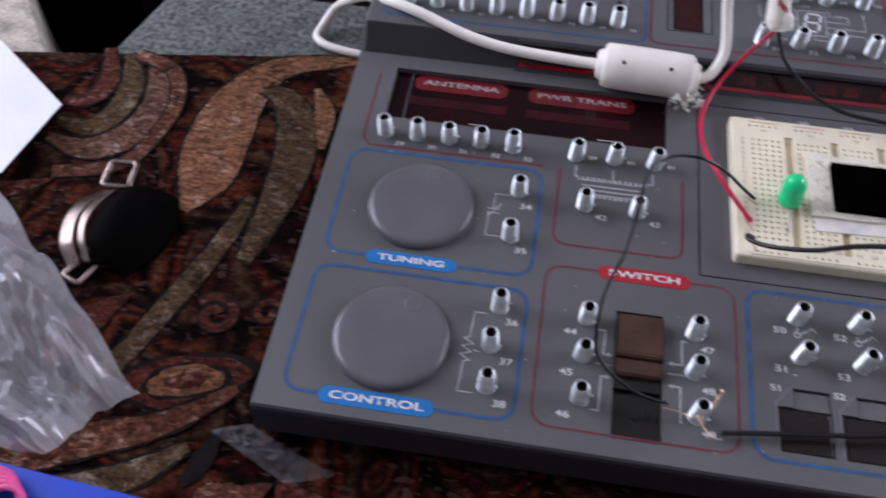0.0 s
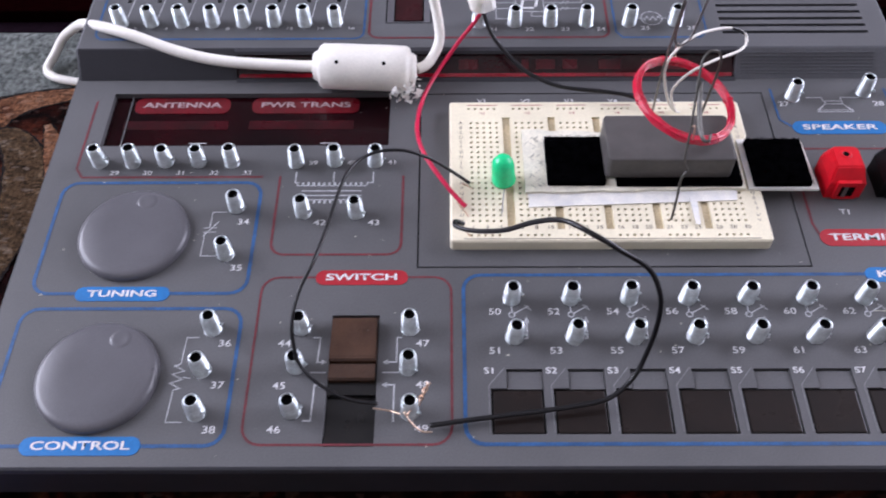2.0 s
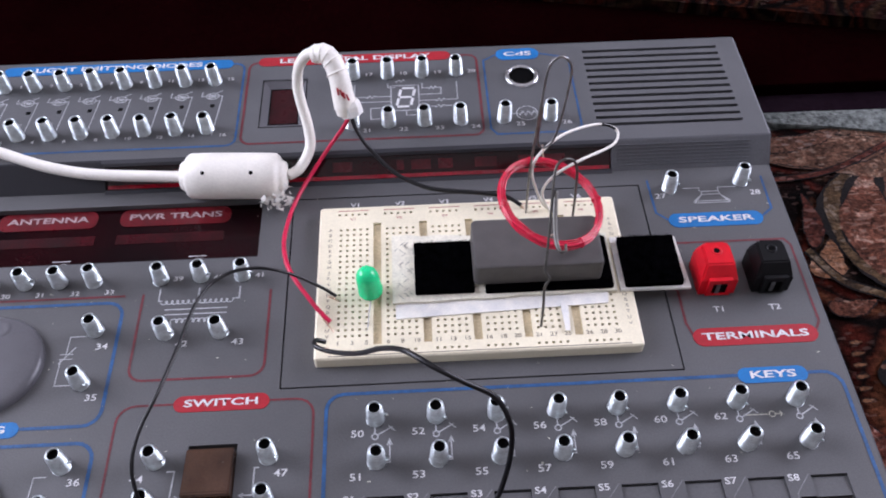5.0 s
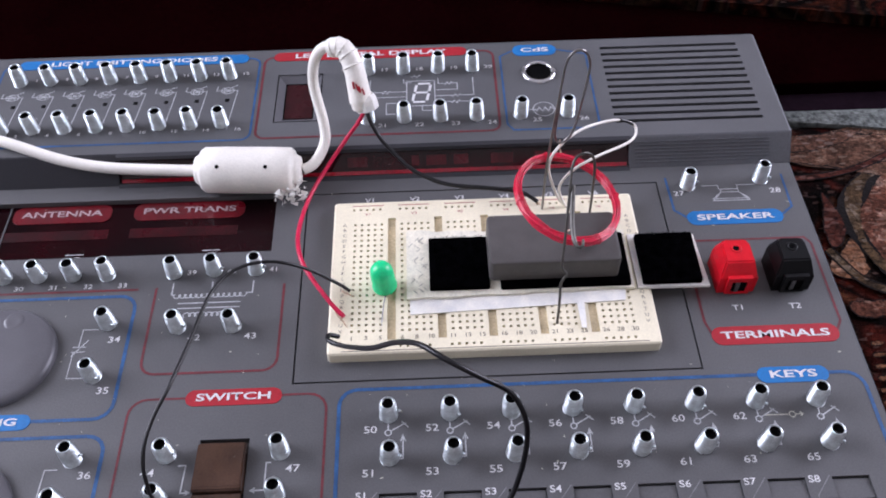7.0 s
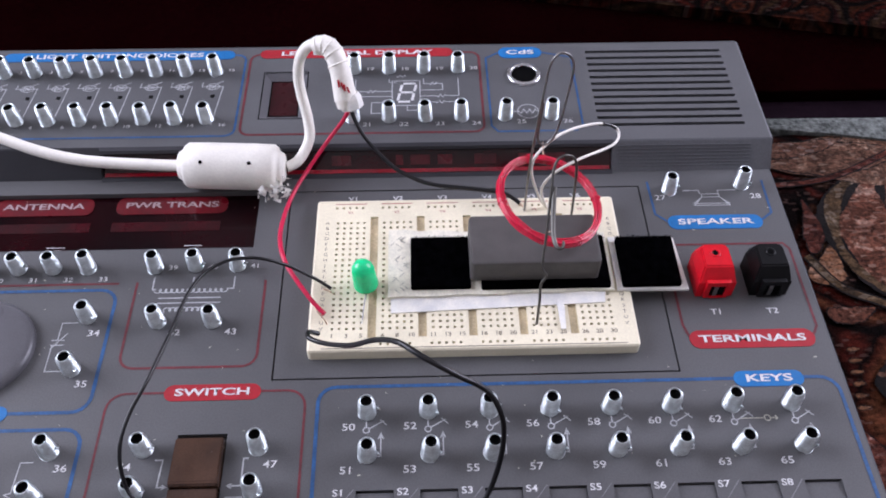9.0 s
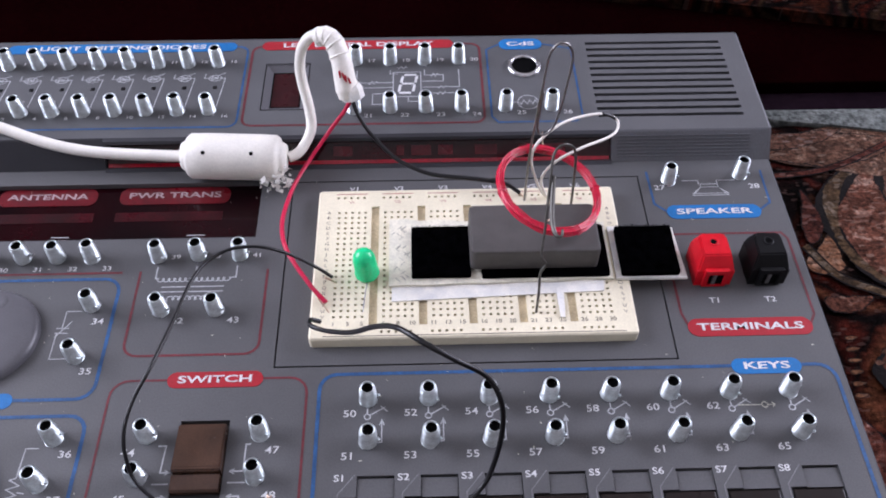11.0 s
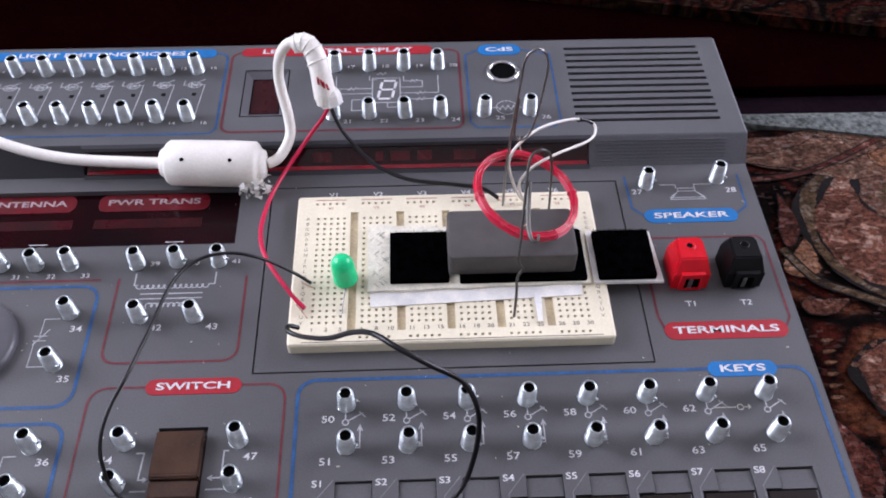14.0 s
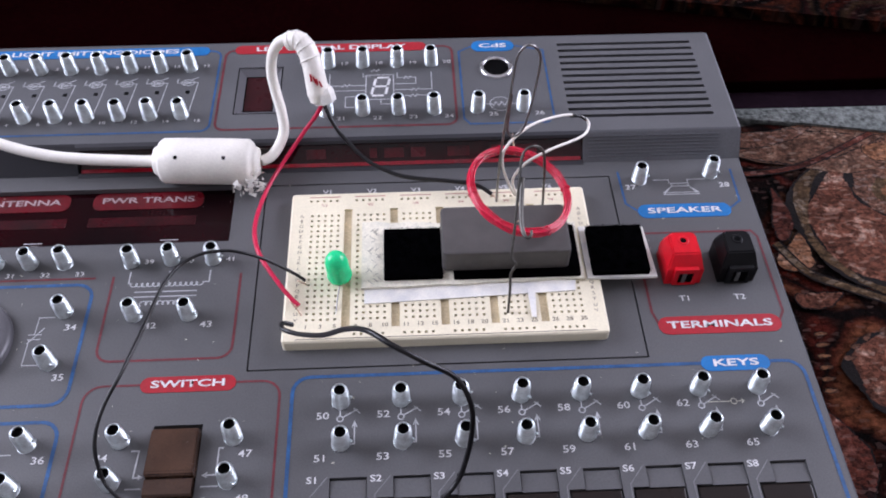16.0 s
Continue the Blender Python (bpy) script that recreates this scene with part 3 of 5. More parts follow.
def leaf(name, x, y, length, width, turn, bend, mat, z=0.0, tail=0.6, rim=0.5):
    """A bent leaf with a dark rim."""
    z += lift()
    def edge(grow):
        left, right = [], []
        for i in range(61):
            t = i / 60
            s = (t - 0.5) * (length + 2 * grow)
            w = (width / 2) * math.sin(math.pi * t ** tail) ** 0.8 + grow * math.sin(math.pi * t) ** 0.4
            w *= 1 + 0.09 * math.sin(9 * t + x) + 0.06 * math.sin(23 * t + y)
            w = max(0.05, w + 0.45 * noise.noise(Vector((x + 40 * t, y, 3 * grow))) + 0.3 * random.uniform(-1, 1)) if 0 < i < 60 else 0.05
            o = bend * (4 * (t - 0.5) ** 2 - 0.5)
            left.append((s, o + w))
            right.append((s, o - w))
        c, q = math.cos(radians(turn)), math.sin(radians(turn))
        return [[(x + c * u - q * v, y + q * u + c * v) for u, v in e] for e in (left, right)]

    for nm, grow, zz, mt in (("motif_rim", rim, z - 0.018, M["dark"]), (name, 0, z, mat)):
        l, r = edge(grow)
        bm = bmesh.new()
        lv = [bm.verts.new((*p, CZ + zz)) for p in l]
        rv = [bm.verts.new((*p, CZ + zz)) for p in r]
        for i in range(60):
            bm.faces.new((lv[i], rv[i], rv[i + 1], lv[i + 1]))
        part(nm, bm, mt, weave)


def oval(name, x, y, rx, ry, turn, mats, z=0.0, wob=0.06):
    z += lift()
    c, q = math.cos(radians(turn)), math.sin(radians(turn))
    for i, (grow, mt) in enumerate(mats):
        bm = bmesh.new()
        vs = []
        for k in range(140):
            a = 2 * math.pi * k / 140
            w = 1 + wob * math.sin(3 * a + i) + wob * 0.6 * math.sin(7 * a + 2 * i) + 0.4 / rx / grow * random.uniform(-1, 1)
            u, v = rx * grow * w * math.cos(a), ry * grow * w * math.sin(a)
            vs.append(bm.verts.new((x + c * u - q * v, y + q * u + c * v, CZ + z + 0.004 * i)))
        bm.faces.new(vs)
        part(name, bm, M[mt], weave)


def scroll(name, pts, w, mat, z=0.0, rim=0.8):
    z += lift()
    line = [p[:2] for p in smoothed([(*p, 0) for p in pts], 8)]
    part("motif_rim", ribbon(bmesh.new(), line, w + 2 * rim, CZ + z - 0.018), M["dark"], weave)
    part(name, ribbon(bmesh.new(), line, w, CZ + z), mat, weave)


def spiral(x, y, r, turns, start, flip=1):
    return [(x + r * (1 - 0.8 * t) * math.cos(start + flip * 2 * math.pi * turns * t), y + r * (1 - 0.8 * t) * math.sin(start + flip * 2 * math.pi * turns * t)) for t in [i / 14 for i in range(15)]]


def blade(name, pts, widths, mat, rim=1.0):
    """A curved blade along pts whose width changes from end to end."""
    z = lift()
    line = smoothed([(*p, 0) for p in pts], 12)
    wide = [q.x for q in smoothed([(w, 0, 0) for w in widths], 12)]
    for nm, grow, zz, mt in (("motif_rim", rim, z - 0.018, M["dark"]), (name, 0, z, mat)):
        bm, rows = bmesh.new(), []
        for k, p in enumerate(line):
            d = (line[min(k + 1, len(line) - 1)] - line[max(k - 1, 0)]).normalized()
            s = Vector((-d.y, d.x, 0))
            l, r = (max(0.1, wide[k] / 2 + grow + 0.4 * random.uniform(-1, 1)) for _ in range(2))
            rows.append([bm.verts.new((q.x, q.y, CZ + zz)) for q in (p + s * l, p - s * r)])
        for a, c in zip(rows, rows[1:]):
            bm.faces.new((a[0], a[1], c[1], c[0]))
        part(nm, bm, mt, weave)


blade("leaf_motif", [(-213, 8), (-210, 26), (-211, 48), (-209, 72), (-196, 96), (-162, 107)], [4, 23, 28, 24, 14, 5], M["tan"])
blade("leaf_motif", [(-201, 80), (-190, 78), (-180, 64), (-176, 40), (-178, 12), (-182, -12)], [3, 11, 17, 17, 12, 6], M["olive"])
blade("leaf_motif", [(-176, 86), (-169, 70), (-166, 50)], [3, 9, 3], M["tan"], 0.6)
blade("stem_motif", [(-188, 20), (-191, 2), (-200, -26), (-214, -62), (-224, -78)], [4, 7, 9, 8, 4], M["olive"], 0.8)
oval("oval_motif", -187, -66, 22, 10, 16, [(1.14, "dark"), (1.0, "rust"), (0.72, "dark"), (0.62, "tan"), (0.34, "rust")])
scroll("scroll_motif", spiral(-185, -38, 9, 1.3, 2.6, -1), 3.4, M["rust"])
scroll("scroll_motif", spiral(-166, -34, 6, 1.1, 0.4, 1), 2.6, M["rust"])
blade("fan_motif", [(-284, 38), (-264, 34), (-249, 46), (-245, 66), (-254, 90)], [4, 12, 14, 12, 5], M["taupe"])
blade("fan_motif", [(-284, 48), (-268, 46), (-260, 58), (-260, 76), (-268, 94)], [4, 10, 11, 10, 4], M["olive"])
blade("fan_motif", [(-286, 60), (-276, 62), (-271, 74), (-278, 96)], [4, 8, 9, 4], M["rust"])
scroll("band_motif", [(-264, 94), (-244, 86), (-236, 66), (-239, 44), (-248, 27), (-274, 19)], 6.5, M["mottled"])
leaf("leaf_motif", -296, 8, 50, 14, 10, 6, M["rust"])
leaf("leaf_motif", -230, -50, 40, 14, 60, -4, M["rust"])
blade("band_motif", [(-244, -108), (-217, -95), (-189, -83), (-168, -66)], [12, 13, 9, 4], M["mottled"])
blade("band_motif", [(-222, -112), (-196, -104), (-178, -90)], [6, 10, 4], M["olive"])
blade("leaf_motif", [(-176, -104), (-172, -94), (-169, -84)], [2, 7, 2], M["dark"], 0.4)
leaf("leaf_motif", -158, -104, 26, 12, 20, 3, M["mottled"])
oval("medallion_motif", 259, 70, 46, 40, 0, [(1.08, "dark"), (1.04, "olive"), (0.94, "dark"), (0.91, "mottled")], wob=0.03)
oval("medallion_motif", 260, 87, 19, 14, -20, [(1.12, "dark"), (1.0, "taupe"), (0.55, "olive"), (0.3, "tan")])
leaf("leaf_motif", 262, 119, 150, 30, 3, 4, M["walnut"], tail=0.8, rim=0.3)
leaf("leaf_motif", 230, 118, 74, 20, 4, 3, M["walnut"], tail=0.7, rim=0.5)
leaf("leaf_motif", 214, 124, 44, 10, 10, 3, M["taupe"])
scroll("stem_motif", [(196, 100), (214, 102), (232, 108), (262, 124)], 2.4, M["rust"], rim=0.6)
leaf("leaf_motif", 272, 114, 36, 13, 12, 3, M["tan"])
leaf("leaf_motif", 206, 55, 22, 13, 60, 3, M["tan"])
leaf("leaf_motif", 205, 76, 30, 8, 84, 2, M["rust"])
leaf("leaf_motif", 209, 31, 20, 8, 8, 2, M["mottled"])
scroll("stem_motif", [(199, 60), (208, 44), (222, 36), (244, 25)], 3, M["olive"])
oval("medallion_motif", 234, -6, 23, 19, 0, [(1.12, "dark"), (1.0, "mottled"), (0.5, "dark"), (0.42, "olive")])
leaf("leaf_motif", 198, -36, 36, 12, 95, 4, M["rust"])
for i in range(9):
    a = 2.7 - 0.3 * i
    leaf("stitch_motif", 234 + 25 * math.cos(a), -6 + 21 * math.sin(a), 4.4, 2.0, 20 * i, 0, M["taupe"], rim=0.2)
for i in range(6):
    leaf("stitch_motif", 203.5 - 0.8 * i, 14 - 5 * i, 5, 1.6, 5, 0, M["tan"], rim=0.3)
for i in range(12):
    leaf("leaf_motif", -130 + 27 * i, -103 - 9 * (i % 3), 30 + 6 * (i % 4), 10 + 2 * (i % 3), 12 * (i % 5) - 10, 3, M[("rust", "taupe", "tan", "olive")[i % 4]])


# ---- the electronics learning kit ----
kit = thing("electronics_kit", (14, 35, CZ), "grey plastic electronics learning kit with spring terminals on the tapestry", "electronics kit")
X0, X1, Y0, Y1 = -153.8, 182.6, -81.8, 87.0
DZ = 10.5  # height of the raised rear deck
KEYX = [round(12.8 + 20.1 * i, 2) for i in range(8)]
SEAM = [(-11.8, -11.2, -8.6, 78.0), (127.0, 127.6, -8.6, 78.0), (-11.2, 127.0, -8.6, -8.0), (-11.2, 127.0, 77.4, 78.0)]


def shell():
    holes = [(-136.8, -23.8, 49.6, 78.4), (-40.0, -24.0, -75.4, -28.0)] + SEAM
    for x in KEYX:
        holes += [(x, round(x + 17.0, 2), -71.4, -55.6), (round(x + 5.2, 2), round(x + 17.0, 2), -55.6, -48.6)]
    part("front_panel", plate(bmesh.new(), X0, X1, Y0, Y1, 0, 3.5, holes), M["panel"], kit)
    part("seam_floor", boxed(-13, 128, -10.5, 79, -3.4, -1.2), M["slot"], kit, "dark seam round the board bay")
    front = [(Y0, 0), (Y0 - 0.9, -0.4), (Y0 - 1.5, -1.6), (Y0 - 2.2, -15), (Y0 + 1, -15), (Y0 + 4, -24), (Y0 + 8, -24), (Y0 + 8, -3.6), (Y0, -3.6)]
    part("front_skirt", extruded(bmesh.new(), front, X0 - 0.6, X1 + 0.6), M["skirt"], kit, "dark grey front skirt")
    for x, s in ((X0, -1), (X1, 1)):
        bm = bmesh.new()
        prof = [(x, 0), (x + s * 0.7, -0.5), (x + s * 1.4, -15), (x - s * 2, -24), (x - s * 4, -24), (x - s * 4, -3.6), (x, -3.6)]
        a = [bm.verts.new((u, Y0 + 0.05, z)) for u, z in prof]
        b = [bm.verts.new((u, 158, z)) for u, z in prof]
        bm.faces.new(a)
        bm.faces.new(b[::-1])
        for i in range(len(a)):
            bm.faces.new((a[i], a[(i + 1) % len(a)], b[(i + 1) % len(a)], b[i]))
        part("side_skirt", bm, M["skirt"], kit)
    part("bottom_cover", boxed(X0 + 6, X1 - 6, Y0 + 9, 150, -25.5, -22), M["skirt"], kit)
    for x in (X0 + 20, X1 - 20):
        for y in (Y0 + 16, 140):
            part("rubber_foot", lathe(bmesh.new(), [(0, CZ), (5, CZ), (5.5, -25), (5.5, -24), (0, -24)], 16, (x, y, 0)), M["black"], kit)


def rear_deck():
    a, b = -152.5, 182.4
    holes = [(-26.0, -8.0, 109.5, 138.0)]
    for i in range(12):
        y = 101.8 + 4.25 * i
        holes.append((113.5 + 0.03 * i, 174.0, y, y + 1.7))
    holes += [(x, x + 1.9, 122.7, 124.7) for x in LEDHOLE]
    part("rear_deck", plate(bmesh.new(), a, b, 94, 155.5, DZ, 3.0, holes), M["deck"], kit)
    # added black sheets give the slots and diode holes their shade
    part("grille_cloth", boxed(112, 176, 100, 152, 6.4, 7.4), M["slot"], kit, "black sheet for the shade inside the speaker slots")
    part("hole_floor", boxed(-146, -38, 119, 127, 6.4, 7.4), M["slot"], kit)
    for x0, x1 in ((a, -88.0), (118.0, b)):
        bm = extruded(bmesh.new(), [(94, DZ), (93.4, DZ - 0.5), (86.2, 0.2), (86.2, -3), (97, -3), (97, DZ - 3.1), (94, DZ - 3.1)], x0, x1)
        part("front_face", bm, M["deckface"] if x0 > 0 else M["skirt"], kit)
        for i in range(7):
            if x0 > 0:
                z = 1.6 + 1.15 * i
                part("rib", boxed(x0 + 2, x1 - 8, 86.12 + (z / DZ) * 7.2, 86.35 + (z / DZ) * 7.2, z, z + 0.45), M["deckface"], kit)
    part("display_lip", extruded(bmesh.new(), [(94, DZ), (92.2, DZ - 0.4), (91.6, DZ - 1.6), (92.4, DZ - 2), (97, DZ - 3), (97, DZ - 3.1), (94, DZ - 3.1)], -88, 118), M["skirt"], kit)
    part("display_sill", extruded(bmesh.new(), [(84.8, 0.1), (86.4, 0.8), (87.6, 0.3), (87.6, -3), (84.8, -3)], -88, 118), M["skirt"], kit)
    lens = extruded(bmesh.new(), [(88, 0), (96, 7.4), (97, 7.4), (97, -3), (88, -3)], -88, 118)
    part("display_lens", lens, M["redlens"], kit, "dark red translucent display strip")
    # dim writing behind the lens that cannot be read
    for x, w in ((-60, 9), (-48, 7), (-36, 8), (4, 8), (30, 3), (36, 8), (47, 6), (62, 9), (80, 5), (90, 9)):
        part("display_mark", extruded(bmesh.new(), [(89.9, 2.1), (92.9, 4.85), (93.0, 4.75), (90.0, 2.0)], x, x + w), M["dimred"], kit)
    part("red_strip", extruded(bmesh.new(), [(86.9, 0.75), (88.3, 1.5), (88.5, 1.0), (87.4, 0.4)], -87, 117), M["glowred"], kit, "bright red strip along the display")
    back = [(155.5, DZ), (156.6, DZ - 0.6), (157.2, DZ - 2), (159, -24), (155, -24), (153, DZ - 3.1), (155.5, DZ - 3.1)]
    part("back_skirt", extruded(bmesh.new(), back, a, b), M["skirt"], kit)
    for x, s in ((a, -1), (b, 1)):
        bm = bmesh.new()
        prof = [(94, DZ), (155.5, DZ), (156.5, -4), (86, -4), (86.3, 0)]
        p0 = [bm.verts.new((x, y, z)) for y, z in prof]
        p1 = [bm.verts.new((x + s * 1.0, y, z - (0.6 if z > 5 else 0))) for y, z in prof]
        bm.faces.new(p0)
        bm.faces.new(p1[::-1])
        for i in range(5):
            bm.faces.new((p0[i], p0[(i + 1) % 5], p1[(i + 1) % 5], p1[i]))
        part("deck_side", bm, M["deckface"], kit)
    # numeral window
    part("numeral_lens", boxed(-23.0, -11.0, 113.0, 134.5, 7.9, 8.3), M["numeral"], kit, "dark red numeral display window")
    bm = bmesh.new()
    for p in ([(-26, 109.5), (-8, 109.5), (-11, 113), (-23, 113)], [(-8, 109.5), (-8, 138), (-11, 134.5), (-11, 113)], [(-8, 138), (-26, 138), (-23, 134.5), (-11, 134.5)], [(-26, 138), (-26, 109.5), (-23, 113), (-23, 134.5)]):
        bm.faces.new([bm.verts.new((x, y, DZ - 0.2 if x in (-26, -8) else 8.1)) for x, y in p])
    part("numeral_bezel", bm, M["knob"], kit)
    ring = ribbon(bmesh.new(), [(-26.4, 109.1), (-7.6, 109.1), (-7.6, 138.4), (-26.4, 138.4)], 0.4, DZ + 0.08, True)
    part("bezel_gap", ring, M["slot"], kit)
    ring = ribbon(bmesh.new(), [(-23.1, 112.9), (-10.9, 112.9), (-10.9, 134.6), (-23.1, 134.6)], 0.7, 8.36, True)
    part("bezel_gap", ring, M["slot"], kit)
    # light sensor
    part("sensor_ring", lathe(bmesh.new(), [(5.4, DZ), (5.4, DZ + 0.9), (5.9, DZ + 1.3), (7.0, DZ + 1.1), (7.4, DZ + 0.4), (7.4, DZ - 0.2)], 36, (85.3, 134.4, 0)), M["steel"], kit, "bright metal sensor ring", True)
    # no real well: a flat black disc paints its shade
    part("sensor_well", lathe(bmesh.new(), [(0, DZ + 0.15), (5.5, DZ + 0.2)], 32, (85.3, 134.4, 0)), M["slot"], kit, "flat black disc for the shade in the light sensor")


LEDHOLE = [round(-138.0 + 12.85 * i, 2) for i in range(8)]
shell()
rear_deck()


def spring_mesh():
    prof = [(3.2, 0)]
    n = 11
    for i in range(n):
        u = (i + 0.5) / n
        r = 2.68 - 0.16 * u - 0.26 * u ** 6
        h = 8.3 / n / 2
        prof += [(r + h * math.cos(radians(a)), 8.3 * u + h * math.sin(radians(a))) for a in (-80, -42, 0, 42, 80)]
    prof += [(2.4, 8.45), (2.2, 8.72), (2.0, 8.74), (1.82, 8.4), (1.7, 4.0), (0, 3.8)]
    return finish(lathe(bmesh.new(), prof, 24), True)


SPRING = spring_mesh()
# black cap that paints the shade inside the spring
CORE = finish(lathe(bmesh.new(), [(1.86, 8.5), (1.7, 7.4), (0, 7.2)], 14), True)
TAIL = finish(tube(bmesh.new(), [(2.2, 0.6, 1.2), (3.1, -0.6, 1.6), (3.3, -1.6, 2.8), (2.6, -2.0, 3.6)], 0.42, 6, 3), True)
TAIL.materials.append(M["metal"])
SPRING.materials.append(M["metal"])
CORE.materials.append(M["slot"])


def spring(x, y, z=0.0, lean=(0, 0)):
    ob = part("spring_terminal", SPRING, M["metal"], None)
    ob.location = Vector((x, y + (1.3 if z > 5 else 1.9), z)) * U
    ob.rotation_euler = (radians(lean[0] + random.uniform(-2.5, 2.5)), radians(lean[1] + random.uniform(-2.5, 2.5)), random.uniform(0, 6))
    adopt(ob, kit)
    core = part("spring_hole", CORE, M["slot"], None)
    core.parent = ob
    core.matrix_parent_inverse = Matrix()
    if z < 5:
        tail = part("spring_tail", TAIL, M["metal"], None)
        tail.rotation_euler = (0, 0, random.uniform(-0.4, 0.6) - ob.rotation_euler.z)
        tail.parent = ob
        tail.matrix_parent_inverse = Matrix()
    return ob


def number(body, x, y, z=0.2, size=3.7):
    printed("printed_number", body, x, y, z, size * 0.96, M["white"], kit, 1.26, 0.008)


for i in range(5):
    spring(-134.5 + 12.7 * i, 39.0)
    number(str(29 + i), -128.0 + 12.7 * i, 35.6, size=3.0)
PANEL_SPRINGS = (
    (39, -58.8, 38.6, -52.4, 40.4), (40, -44.0, 39.1, -37.6, 40.4), (41, -28.5, 38.9, -22.0, 40.6), (42, -54.1, 14.3, -47.6, 11.5), (43, -34.5, 13.9, -27.8, 11.4),
    (34, -78.9, 16.8, -75.6, 11.9), (35, -80.0, -4.5, -75.5, -8.5), (36, -79.9, -35.0, -75.1, -39.0), (37, -81.2, -50.6, -75.4, -54.4), (38, -80.6, -65.8, -75.8, -69.9),
    (44, -50.0, -35.1, -55.2, -39.1), (45, -50.5, -49.6, -55.4, -54.7), (46, -50.5, -65.3, -55.5, -69.9), (47, -13.6, -35.0, -9.3, -39.2), (48, -13.8, -49.9, -9.1, -54.4),
    (49, -13.0, -65.7, -9.3, -69.7), (27, 139.2, 73.3, 135.1, 71.1), (28, 168.8, 75.7, 173.3, 71.2))
for n, x, y, nx, ny in PANEL_SPRINGS:
    spring(x, y)
    number(str(n), nx, ny, size=3.0 if n in (39, 40, 41) else 3.7)
for i in range(8):
    spring(21.0 + 20.1 * i, -23.6)
    spring(21.3 + 20.07 * i, -38.7)
    if i < 7:
        number(str(50 + 2 * i), 15.0 + 20.05 * i, -26.9)
    number(str(51 + 2 * i), 14.8 + 20.05 * i, -42.0)
    printed("printed_number", "S%d" % (i + 1), 12.6 + 20.06 * i, -49.4, 0.2, 3.2, M["white"], kit, 1.25, 0.012)
for i in range(8):
    spring(-137.6 + 12.88 * i, 137.9, DZ)
    spring(-137.9 + 12.9 * i, 107.9, DZ)
    number(str(2 * i + 1), -131.0 + 12.88 * i, 140.2, DZ + 0.2, 2.6)
    number(str(2 * i + 2), -131.2 + 12.9 * i, 105.7, DZ + 0.2, 2.6)
for i, x in enumerate((12.2, 27.2, 42.1, 57.0)):
    spring(x, 137.7, DZ)
    spring(x + 0.3, 107.1, DZ)
    number(str(17 + i), x + 6.8, 139.4, DZ + 0.2, 3.0)
    number(str(21 + i), x + 6.4, 104.6, DZ + 0.2, 3.2)
for x, n in ((75.4, 25), (94.6, 26)):
    spring(x, 107.2, DZ)
    number(str(n), x + 6.6, 105.1, DZ + 0.2, 3.4)
for n, x in (("T1", 145.3), ("T2", 165.5)):
    printed("printed_number", n, x, 15.7, 0.2, 3.3, M["white"], kit, 1.2, 0.012)
for i in range(6):
    printed("printed_number", "V%d" % (i + 1), 13.3 + 17.6 * i, 73.2, 0.2, 3.0, M["white"], kit, 1.2, 0.012)


# ---- printed badges and section outlines ----
def badge(body, x0, x1, y0, y1, z, mat, size, wide, ink="white"):
    r = (y1 - y0) / 2 - 0.01
    b = part("label_badge", prism(bmesh.new(), rounded(x0, x1, y0, y1, r, 8), z, z + 0.18), mat, kit)
    printed("lettering", body, (x0 + x1) / 2, (y0 + y1) / 2, z + 0.3, size * 0.9, M[ink], b, wide * 1.17, 0.022)


badge("TUNING", -129.8, -97.1, -22.1, -16.3, 0, M["blue"], 4.1, 1.46)
badge("CONTROL", -133.6, -96.1, -78.2, -72.0, 0, M["blue"], 4.3, 1.42)
badge("SWITCH", -47.0, -14.8, -15.7, -9.6, 0, M["red"], 4.2, 1.51)
badge("TERMINALS", 133.2, 177.6, 0.4, 7.9, 0, M["red"], 4.5, 1.56)
badge("SPEAKER", 135.8, 172.9, 54.7, 61.7, 0, M["blue"], 4.3, 1.68)
badge("KEYS", 144.9, 169.0, -15.0, -8.9, 0, M["blue"], 4.3, 1.62)
badge("CdS", 75.3, 94.4, 145.9, 153.2, DZ, M["blue"], 4.2, 1.70)
badge("LED DIGITAL DISPLAY", -29.4, 55.0, 147.8, 153.5, DZ, M["red"], 4.3, 1.50)
badge("LIGHT EMITTING DIODES", -141, -40.6, 147.6, 153.4, DZ, M["blue"], 4.2, 1.45)


def frame_line(x0, x1, y0, y1, mat, z=0.0, w=0.8, r=6.0, name="printed_outline"):
    part(name, ribbon(bmesh.new(), rounded(x0, x1, y0, y1, r, 5), w, z + 0.1, True), mat, kit)


frame_line(-145.5, -70.8, -19.0, 30.8, M["blueline"], w=1.25)
frame_line(-146, -70.8, -75.1, -25.2, M["blueline"], w=1.25)
frame_line(-65.4, 0.3, -74.8, -12.5, M["redline"])
frame_line(4.5, 180, -74.7, -11.7, M["blueline"], w=1.25)
part("printed_outline", ribbon(bmesh.new(), [(-64.4, 34)] + rounded(-64.4, -17.6, -2.7, 60, 5)[12:24] + [(-17.6, 34)], 0.9, 0.1), M["redline"], kit)
part("printed_outline", ribbon(bmesh.new(), [(-143, 74), (-143, 38), (-140, 33.6), (-71, 33.6)], 0.9, 0.1), M["redline"], kit)
part("printed_outline", ribbon(bmesh.new(), [(133.6, 5), (132, 10.4), (132, 44), (134.4, 47), (177.6, 47), (179.6, 44), (179.6, 9), (177, 4.6)], 0.9, 0.1), M["redline"], kit)
part("printed_outline", ribbon(bmesh.new(), [(136.4, 58.2), (131.6, 62.6), (131.2, 80)], 0.9, 0.1), M["blueline"], kit)
